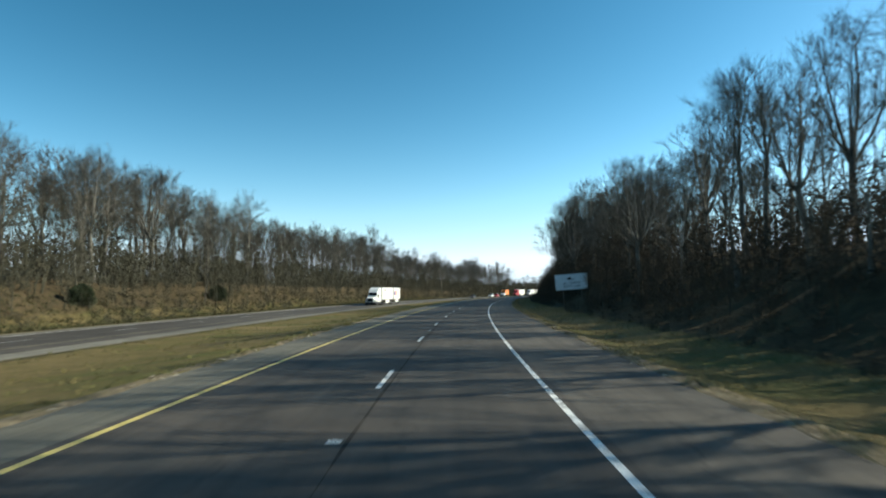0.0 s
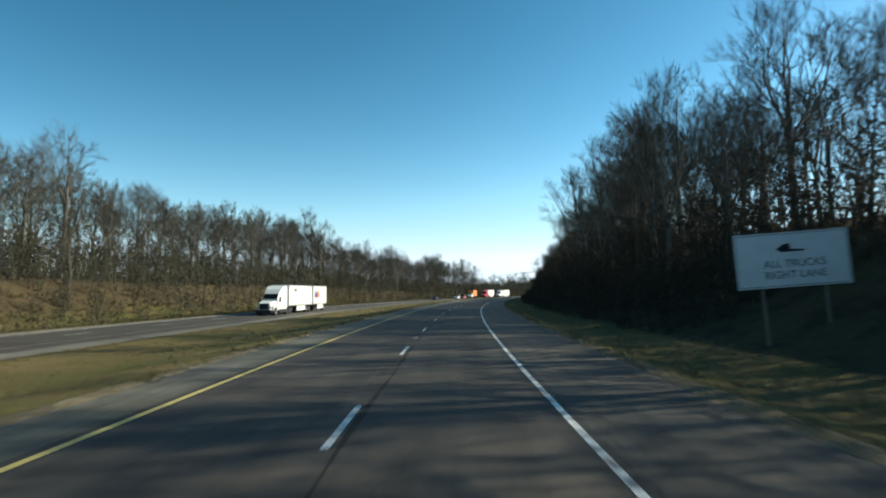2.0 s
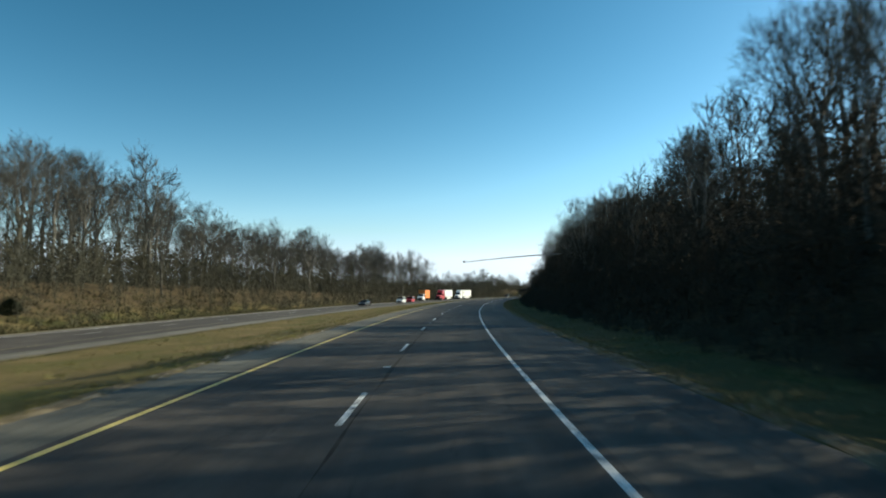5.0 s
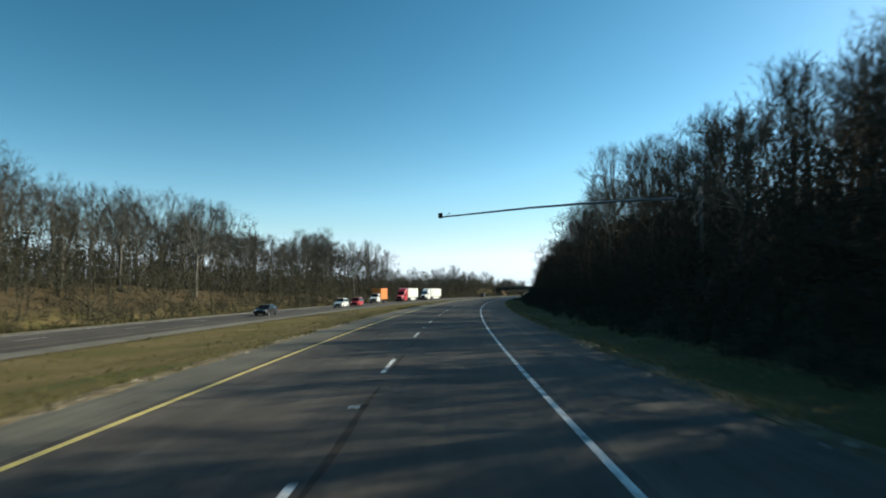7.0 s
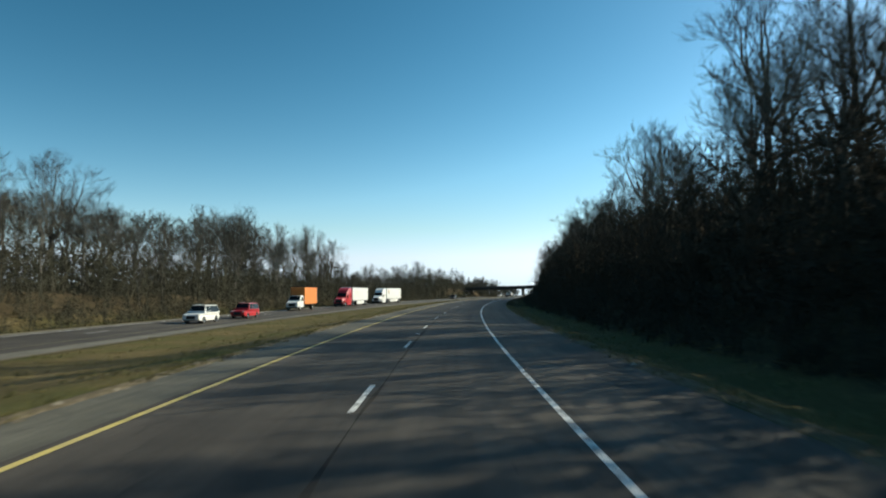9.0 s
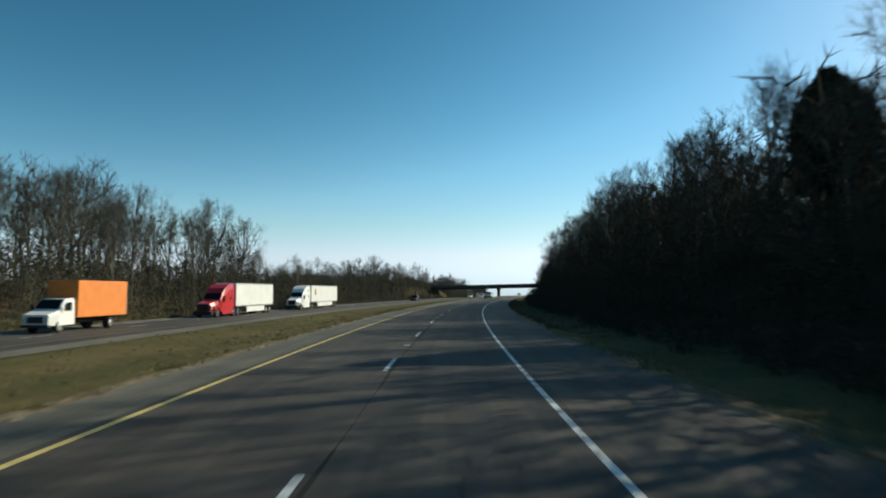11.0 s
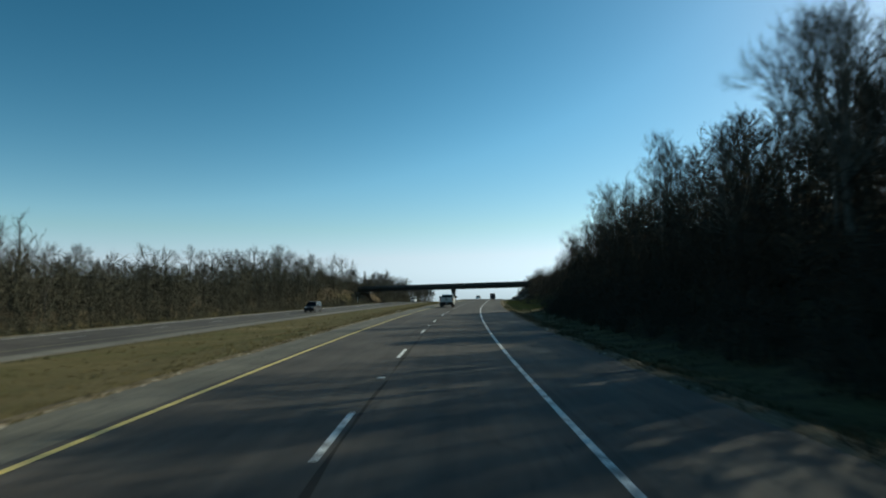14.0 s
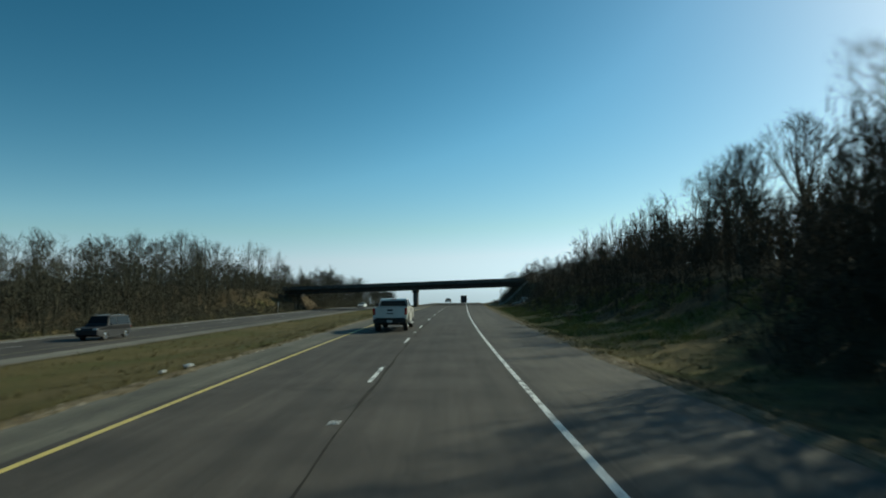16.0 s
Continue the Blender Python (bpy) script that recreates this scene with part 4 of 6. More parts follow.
while s < 740:
    near = float(np.interp(s, [0, 90, 235, 275, 365, 435, 465, 740], [-39.2, -39.2, -39.5, -38.5, -37.6, -36.8, -36.2, -36.2]))
    patch = 0.75 + 0.6 * noise.noise((s * 0.06, 8.0, 0.0))
    thick_edge = s > 255
    for k in range(6):
        if k == 0 and not thick_edge and noise.noise((s * 0.11, 2.0, 0.0)) < -0.2:
            continue
        (spots if k < 2 else coarse).append((s + rng.uniform(-1.4, 1.4), near - k * 3.1 - rng.uniform(0, 3.1), WIDEN * rng.uniform(0.5, 1.15) * (0.6, 0.85, 1.1, 1.4, 1.7, 2.0)[k] * (patch if k < 3 else 1) * (0.95 if s > 450 else 1), rng.uniform(0, 6.28)))
    for k in range(7 if thick_edge else 3):
        low.append((s + rng.uniform(-1.8, 1.8), near + rng.uniform(-5, 2.6), WIDEN * rng.uniform(0.2, 0.75 if thick_edge else 0.5), rng.uniform(0, 6.28)))
    for k in range(2):
        o = near - 1.5 - k * 8.5 - rng.uniform(0, 7)
        small.append((s + rng.uniform(-1.4, 1.4), o, WIDEN * rng.uniform(0.5, 1.25) * (0.8, 1.2)[k], rng.uniform(0, 6.28)))
    for k in range(4):
        coarse.append((s + rng.uniform(-1.4, 1.4), near - 18.6 - k * 10 - rng.uniform(0, 8.6), WIDEN * rng.uniform(1.7, 2.7) * (0.8 if s > 450 else 1), rng.uniform(0, 6.28)))
    s += 3.6
scatter("woodland_edge_brush", SHRUBS, spots, M_BRUSH, "bare olive-brown brush along the edge of the woods", "undergrowth")
scatter("bank_brush", SMALL, low, M_BRUSH, "low scattered bare brush on the bank", "undergrowth")
scatter("woodland_understory", COARSE, coarse, M_BRUSH, "tangled bare understory filling the woods between the trunks", "undergrowth")
scatter("woodland_edge_thicket", SAPLINGS, small, M_BRUSH, "thicket of bare young trees before the woods", "undergrowth")


def tuft_shape(seed, blades=5, height=0.17):
    rng = random.Random(seed)
    vs, fs = [], []
    for i in range(blades):
        a, b = rng.uniform(0, 6.28), rng.uniform(0, 6.28)
        p = Vector((math.cos(b), math.sin(b), 0)) * rng.uniform(0, 0.16)
        u = Vector((math.cos(a), math.sin(a), 0)) * 0.016
        q = p + Vector((rng.uniform(-0.16, 0.16), rng.uniform(-0.16, 0.16), height * rng.uniform(0.5, 1.1)))
        k = len(vs)
        vs += [p - u, p + u, q]
        fs.append((k, k + 1, k + 2))
    return np.array([tuple(v) for v in vs]), np.array(fs)


TUFTS = [tuft_shape(90 + i) for i in range(8)]
spots = []
for i in range(42000):
    s = rng.uniform(0, 560)
    e = right_bank(s)[0]
    o = rng.uniform(5.15, e + (1.0 if s < 455 else 6.5))
    q = place(s, o)
    spots.append((s, o, rng.uniform(0.4, 0.95) * (1.0 + 1.2 * noise.noise((q.x * 0.8, q.y * 0.8, 6.0))), rng.uniform(0, 6.28)))
for i in range(7000):
    s = rng.uniform(5, 480)
    spots.append((s, 5.4 + rng.gauss(0, 0.16), rng.uniform(0.5, 1.2) * (1.0 + 1.2 * noise.noise((s * 0.4, 7.0, 1.0))), rng.uniform(0, 6.28)))
scatter("verge_weeds", TUFTS, [p for p in spots if 335 < p[0] < 456], M_SHADE_VERGE, "dead brown grass and weeds darkened for shade at the foot of the shaded bank", "weeds")
scatter("verge_grass", TUFTS, [p for p in spots if not 335 < p[0] < 456], M_SUN_VERGE, "straw-coloured and yellow-green winter grass, lightened for sunshine, beside the hard shoulder", "grass")
spots = []
for i in range(16000):
    s, o = rng.uniform(462, 535), 6.6 + 10.5 * rng.random()
    q = place(s, o)
    lump = noise.noise((q.x * 0.35, q.y * 0.35, 16.0))
    if lump > -0.15:
        spots.append((s, o, rng.uniform(0.7, 1.5) * (1.0 + 1.3 * lump), rng.uniform(0, 6.28)))
scatter("bank_grass", TUFTS, spots, M_FRESH, "yellow-green grass in tussocks on the sunlit bank", "grass")
spots = []
for i in range(20000):
    s, o = rng.uniform(5, 560), -7.5 - 13.1 * rng.random() ** 1.4
    q = place(s, o)
    spots.append((s, o, rng.uniform(0.4, 1.1) * (1.0 + 1.1 * noise.noise((q.x * 0.6, q.y * 0.6, 6.0))), rng.uniform(0, 6.28)))
for i in range(7000):
    s = rng.uniform(5, 480)
    spots.append((s, -7.62 + rng.gauss(0, 0.16), rng.uniform(0.5, 1.2) * (1.0 + 1.2 * noise.noise((s * 0.4, 2.0, 1.0))), rng.uniform(0, 6.28)))
scatter("median_grass", TUFTS, [p for p in spots if p[0] < 335], M_GRASS, "short straw-coloured and green winter grass on the median", "grass")
scatter("median_grass", TUFTS, [p for p in spots if p[0] >= 335], M_OLIVE, "short olive-green winter grass on the median", "grass")
spots = []
for i in range(24000):
    s = rng.uniform(20, 600)
    if s > 250 and rng.random() < 0.8:
        continue
    spots.append((s, -34.5 - 14 * rng.random() ** 1.1, rng.uniform(1.2, 4.2), rng.uniform(0, 6.28)))
scatter("bank_weeds", TUFTS, spots, M_WEEDS, "tall dead brown weeds on the bank below the woods", "weeds")


def pebble_shape(seed):
    rng = random.Random(seed)
    v = np.array([(1, 0, 0), (0, 1, 0), (-1, 0, 0), (0, -1, 0), (0, 0, 0.7)]) * np.array([[rng.uniform(0.6, 1.3)] for _ in range(5)]) * 0.045
    return v, np.array([(0, 1, 4), (1, 2, 4), (2, 3, 4), (3, 0, 4)])


spots = []
for i in range(15000):
    s = rng.uniform(0, 520)
    clump = 0.5 + 0.5 * noise.noise((s * 0.25, 3.0, 0.0))
    if rng.random() > clump * 1.2:
        continue
    o = rng.choice((-7.4, -7.45, -7.6, 5.1, 5.3)) + rng.gauss(0, 0.14)
    spots.append((s, o, rng.uniform(0.5, 2.0) + 1.6 * (rng.random() < 0.06), rng.uniform(0, 6.28)))
for i in range(4200):
    s = rng.uniform(0, 500)
    if noise.noise((s * 0.7, 5.0, 0.0)) + 0.5 * noise.noise((s * 2.1, 9.0, 0.0)) > -0.02:
        spots.append((s, -7.44 + 0.2 * noise.noise((s * 0.3, 1.0, 0.0)) + rng.gauss(0, 0.06), rng.uniform(0.8, 2.8), rng.uniform(0, 6.28)))
scatter("edge_debris", [pebble_shape(i) for i in range(6)], spots, M_STONE, "gravel and dead leaves along the pavement edges", "debris")


# ------------------------------------------------------------------ road furniture
def pavement_marker(s):
    e = empty("pavement_marker", on_road(s, -1.83, 0.0), "flat raised pavement reflector with a pale metal casting", "road reflector", "lane reflectors")
    return e


marker = pavement_marker(8.9)
part("casting", profile([(-0.075, 0.002), (-0.035, 0.02), (0.035, 0.02), (0.075, 0.002)], -0.1, 0.1, 0.004), M_LITTER_WHITE, marker)
part("lens", box(-0.05, 0.05, -0.085, -0.05, 0.004, 0.016), M_LAMP, marker, "pale reflector lens")
for i in range(1, 24):
    copy_thing(marker, on_road(8.9 + 24.38 * i, -1.83, 0.0))


def lettering(text, size, parent, x, z, y):
    c = bpy.data.curves.new("lettering", "FONT")
    c.body, c.size, c.extrude, c.align_x, c.align_y = text, size, 0.002, "CENTER", "CENTER"
    c.materials.append(M_SIGN_BLACK)
    ob = new("lettering", c)
    ob.parent = parent
    ob.matrix_local = pose(x, y, z, 90, 0, 0)
    ob["label"] = "black capital letters"
    return ob


sign = empty("road_sign", on_road(75.7, 12.2, 0.0, -2) @ pose(0, 0, 0, 0, -4, 0), "large white rectangular lane sign on two posts beside brush", "road sign")
gz = land(75.7, 12.2)
panel = part("panel", box(-1.98, 1.98, 0.0, 0.035, 2.25, 4.2, 0.03), M_SIGN, sign, "white retroreflective panel")
border = bmesh.new()
for x0, x1, z0, z1 in ((-1.93, 1.93, 4.13, 4.15), (-1.93, 1.93, 2.30, 2.32), (-1.93, -1.91, 2.32, 4.13), (1.91, 1.93, 2.32, 4.13)):
    box(x0, x1, -0.004, 0.001, z0, z1, bm=border)
part("border", border, M_SIGN_BLACK, panel, "thin black border")
lettering("ALL TRUCKS", 0.38, panel, 0.05, 3.08, -0.004)
lettering("RIGHT LANE", 0.38, panel, 0.05, 2.68, -0.004)
symbol = profile([(-0.5, 3.62), (-0.34, 3.70), (-0.22, 3.78), (-0.02, 3.80), (0.02, 3.60), (0.5, 3.56), (0.5, 3.50), (-0.34, 3.50)], -0.006, 0.0)
sym = part("symbol", symbol, M_SIGN_BLACK, panel, "small black emblem shape")
sym.matrix_local = pose(-0.05, -0.005, 0, 0, 0, -90) @ Matrix.Diagonal((1, 1, 1, 1))
for x in (-1.1, 1.1):
    part("post", box(x - 0.05, x + 0.05, 0.04, 0.16, gz - 0.3, 3.9, 0.008), M_WOOD_POST, sign, "dark timber post")
for z in (2.5, 3.2, 3.9):
    part("stringer", box(-1.9, 1.9, 0.036, 0.06, z, z + 0.06), M_STEEL, sign, "thin metal stringer")

# the long camera arm over the lane
mast = empty("traffic_camera_mast", on_road(231.5, 15.6, 0.0, 0), "tall steel pole with a very long thin horizontal arm", "mast")
mz = land(231.5, 15.6)
part("pole", cyl((0, 0, mz - 0.4), (0, 0, 8.7), 0.17, 0.11, 14), M_STEEL, mast, smooth=True)
arm_pts = [Vector((0, 0, 7.95)), Vector((-5.5, -0.6, 7.7)), Vector((-11, -1.2, 7.25)), Vector((-16.5, -1.8, 6.66))]
av, af = [], []
tube(arm_pts, [0.11, 0.085, 0.065, 0.045], 10, av, af)
arm = mesh_part("arm", av, af, M_STEEL, mast, "tapering steel tube arm", smooth=True)
part("clamp", box(-0.2, 0.2, -0.2, 0.2, 7.75, 8.15, 0.02), M_STEEL, mast)
part("sensor_head", box(-16.62, -16.36, -1.95, -1.6, 6.6, 6.91, 0.05), M_DARK, arm, "small dark sensor housing")
part("aerial", cyl((-16.2, -1.76, 6.7), (-15.9, -1.76, 6.92), 0.02, 0.015, 6), M_STEEL, arm)
part("base_flange", cyl((0, 0, mz - 0.1), (0, 0, mz + 0.12), 0.3, 0.28, 14), M_STEEL, mast)
cab = empty("control_cabinet", on_road(234.5, 15.4, 0.0, 0), "pale grey metal control cabinet on a post in the brush", "cabinet")
part("box", box(-0.42, 0.42, -0.2, 0.2, 2.1, 3.1, 0.02), M_ALLOY, cab)
part("door", box(-0.36, 0.36, -0.225, -0.2, 2.16, 3.04, 0.008), M_ALLOY, cab)
part("post", cyl((0, 0, land(234.5, 15.4) - 0.3), (0, 0, 2.1), 0.06, 0.06, 10), M_STEEL, cab)

# the bridge over both carriageways
BS, SKEW, UNDER = 580.0, -14.0, 3.95
bridge = empty("overpass_bridge", on_road(BS, -10.0, -0.55, SKEW) @ pose(0, 0, 0, 0, -1.0, 0), "concrete and steel overpass crossing both carriageways", "bridge")
L0, L1 = -32.4, 27.0
part("deck", box(L0, L1, -5.2, 5.2, UNDER + 0.9, UNDER + 1.12, 0.03), M_BRIDGE, bridge, "concrete deck slab")
for y in (-4.3, -2.15, 0.0, 2.15, 4.3):
    g = bmesh.new()
    box(L0, L1, y - 0.2, y + 0.2, UNDER, UNDER + 0.05, bm=g)
    box(L0, L1, y - 0.02, y + 0.02, UNDER + 0.05, UNDER + 0.83, bm=g)
    box(L0, L1, y - 0.2, y + 0.2, UNDER + 0.83, UNDER + 0.895, bm=g)
    part("girder", g, M_GIRDER, bridge, "dark steel girder")
for y in (-5.1, 5.1):
    part("parapet", profile([(y - 0.2, UNDER + 1.125), (y + 0.2, UNDER + 1.125), (y + 0.12, UNDER + 1.75), (y - 0.12, UNDER + 1.75)], L0, L1, 0.03), M_BRIDGE, bridge)
turn_back = Matrix.Rotation(radians(-SKEW), 4, "Z")
cap = part("pier_cap", profile([(-4.6, UNDER - 0.02), (4.6, UNDER - 0.02), (4.6, UNDER - 0.35), (3.6, UNDER - 0.7), (-3.6, UNDER - 0.7), (-4.6, UNDER - 0.35)], -0.5, 0.5, 0.04), M_BRIDGE, bridge)
wall = part("pier_wall", box(-0.38, 0.38, -3.4, 3.4, -1.4, UNDER - 0.705, 0.08), M_BRIDGE, bridge, "solid concrete pier")
cap.matrix_local = wall.matrix_local = turn_back
for x0, x1 in ((L0 - 0.9, L0 + 0.3), (L1 - 0.3, L1 + 0.9)):
    part("abutment", box(x0, x1, -5.6, 5.6, 0.8, UNDER - 0.005, 0.05), M_BRIDGE, bridge)
for a, b in (((L0 + 0.3), (L0 + 6.0)), ((L1 - 0.3), (L1 - 6.5))):
    bm = bmesh.new()
    lo, hi = min(a, b), max(a, b)
    zs = (UNDER - 0.6, -1.2) if a < b else (-0.4, UNDER - 0.6)
    vs = [bm.verts.new(p) for p in ((lo, -6.5, zs[0]), (hi, -6.5, zs[1]), (hi, 6.5, zs[1]), (lo, 6.5, zs[0]), (lo, -6.5, -2.2), (hi, -6.5, -2.2), (hi, 6.5, -2.2), (lo, 6.5, -2.2))]
    for f in ((0, 1, 2, 3), (0, 4, 5, 1), (1, 5, 6, 2), (2, 6, 7, 3), (3, 7, 4, 0), (4, 7, 6, 5)):
        bm.faces.new([vs[k] for k in f])
    bmesh.ops.recalc_face_normals(bm, faces=bm.faces)
    part("slope_paving", bm, M_EARTH, bridge, "earth-covered slope paving")
# a concrete drain down the slope before the overpass, and pale stones at the foot of the bank
flume = empty("drain_flume", on_road(564, 0), "pale concrete drain running down the bank", "drain")
for name, y0, y1, up in (("channel_floor", -0.6, 0.6, 0.08), ("kerb", -0.78, -0.6, 0.3), ("kerb", 0.6, 0.78, 0.3)):
    bm = bmesh.new()
    rows = [[bm.verts.new((o, y, land(564, o) + dz)) for y, dz in ((y0, -0.3), (y1, -0.3), (y1, up), (y0, up))] for o in (8.6 + 0.55 * k for k in range(12))]
    for a, b in zip(rows, rows[1:]):
        for k in range(4):
            bm.faces.new((a[k], a[(k + 1) % 4], b[(k + 1) % 4], b[k]))
    bm.faces.new(rows[0])
    bm.faces.new(rows[-1])
    bmesh.ops.recalc_face_normals(bm, faces=bm.faces)
    part(name, bm, M_CONCRETE, flume)
rng = random.Random(71)
for k in range(7):
    w = rng.uniform(0.35, 0.8)
    bm = bmesh.new()
    bmesh.ops.create_icosphere(bm, subdivisions=2, radius=w)
    for v in bm.verts:
        v.co *= 1 + 0.35 * noise.noise(v.co * 2.2 + Vector((k * 5.0, 0, 0)))
        v.co.z *= 0.7
    stone = part("stone", bm, M_CONCRETE)
    ss, o = 545 + rng.uniform(-1.6, 1.6), 11.2 + rng.uniform(-1.0, 1.0)
    stone.matrix_world = on_road(ss, o, land(ss, o) + 0.2 * w, 40 * k)
    tagged(stone, "pale weathered stone at the foot of the bank", "stone", "stones by the drain")
post = empty("marker_post", on_road(566, -38.5, land(566, -38.5)), "white plastic marker post on the verge", "marker post")
part("stem", box(-0.12, 0.12, -0.04, 0.04, -0.2, 2.3, 0.01), M_LITTER_WHITE, post)
part("band", box(-0.122, 0.122, -0.042, 0.042, 1.9, 2.05), M_DARK, post)
for k, (s, o, w) in enumerate(((456.5, -8.0, 0.26), (455.2, -8.2, 0.15))):
    bm = bmesh.new()
    bmesh.ops.create_icosphere(bm, subdivisions=2, radius=w * 0.6)
    for v in bm.verts:
        v.co *= 1 + 0.7 * noise.noise(v.co * 14 + Vector((k, 0, 0)))
        v.co.z = max(v.co.z * 0.6 + 0.04, -0.01)
    lit = part("litter", bm, M_LITTER_WHITE)
    lit.matrix_world = on_road(s, o, land(s, o), 30 * k)
    tagged(lit, "crumpled white litter lying on the grass edge", "litter")


# ------------------------------------------------------------------ vehicles: y is ahead, the origin on the road
def lathe_x(rings, x_sign, n=20):
    """A shape turned about the x axis; rings are (x, radius)."""
    bm = bmesh.new()
    rows = [[bm.verts.new((x * x_sign, r * math.cos(2 * math.pi * k / n), r * math.sin(2 * math.pi * k / n))) for k in range(n)] for x, r in rings]
    for a, b in zip(rows, rows[1:]):
        for k in range(n):
            bm.faces.new((a[k], a[(k + 1) % n], b[(k + 1) % n], b[k]))
    bm.faces.new(rows[0])
    bm.faces.new(rows[-1])
    bmesh.ops.recalc_face_normals(bm, faces=bm.faces)
    return bm


def wheel(parent, x, y, r, width, rim=M_ALLOY):
    sg = 1 if x > 0 else -1
    w = part("wheel", lathe_x([(-width / 2, r * 0.62), (-width / 2, r * 0.93), (-width * 0.36, r), (width * 0.36, r), (width / 2, r * 0.93), (width / 2, r * 0.64), (width * 0.3, r * 0.6)], sg), M_RUBBER, parent, "black rubber tyre", smooth=False)
    w.location = (x - sg * width / 2, y, r)
    h = lathe_x([(width * 0.28, r * 0.6), (width * 0.46, r * 0.6), (width * 0.46, r * 0.54), (width * 0.34, r * 0.46), (width * 0.42, r * 0.2), (width * 0.5, r * 0.17), (width * 0.5, r * 0.05)], sg)
    part("rim", h, rim, w, "metal rim")
    return w


def loft(sections, bm=None):
    """A closed skin through sections, each (y, [(x, z), ...]) with as many points."""
    bm = bm or bmesh.new()
    rows = [[bm.verts.new((x, y, z)) for x, z in pts] for y, pts in sections]
    n = len(rows[0])
    for a, b in zip(rows, rows[1:]):
        for k in range(n):
            bm.faces.new((a[k], a[(k + 1) % n], b[(k + 1) % n], b[k]))
    bm.faces.new(rows[0])
    bm.faces.new(rows[-1])
    bmesh.ops.recalc_face_normals(bm, faces=bm.faces)
    return bm


def arch(yc, r, z, n=9):
    """Points of a wheel arch opening over yc, from front to back."""
    return [(yc + r * math.cos(math.pi * k / (n - 1)), max(z, 0) + r * math.sin(math.pi * k / (n - 1)) * 0.95) for k in range(n)]


def quad_panel(p, thick, bm=None):
    """A thin plate on four corner points in order."""
    bm = bm or bmesh.new()
    p = [Vector(c) for c in p]
    nrm = (p[1] - p[0]).cross(p[3] - p[0]).normalized() * thick
    a = [bm.verts.new(c - nrm) for c in p]
    b = [bm.verts.new(c + nrm) for c in p]
    bm.faces.new(a)
    bm.faces.new(b)
    for k in range(4):
        bm.faces.new((a[k], b[k], b[(k + 1) % 4], a[(k + 1) % 4]))
    bmesh.ops.recalc_face_normals(bm, faces=bm.faces)
    return bm


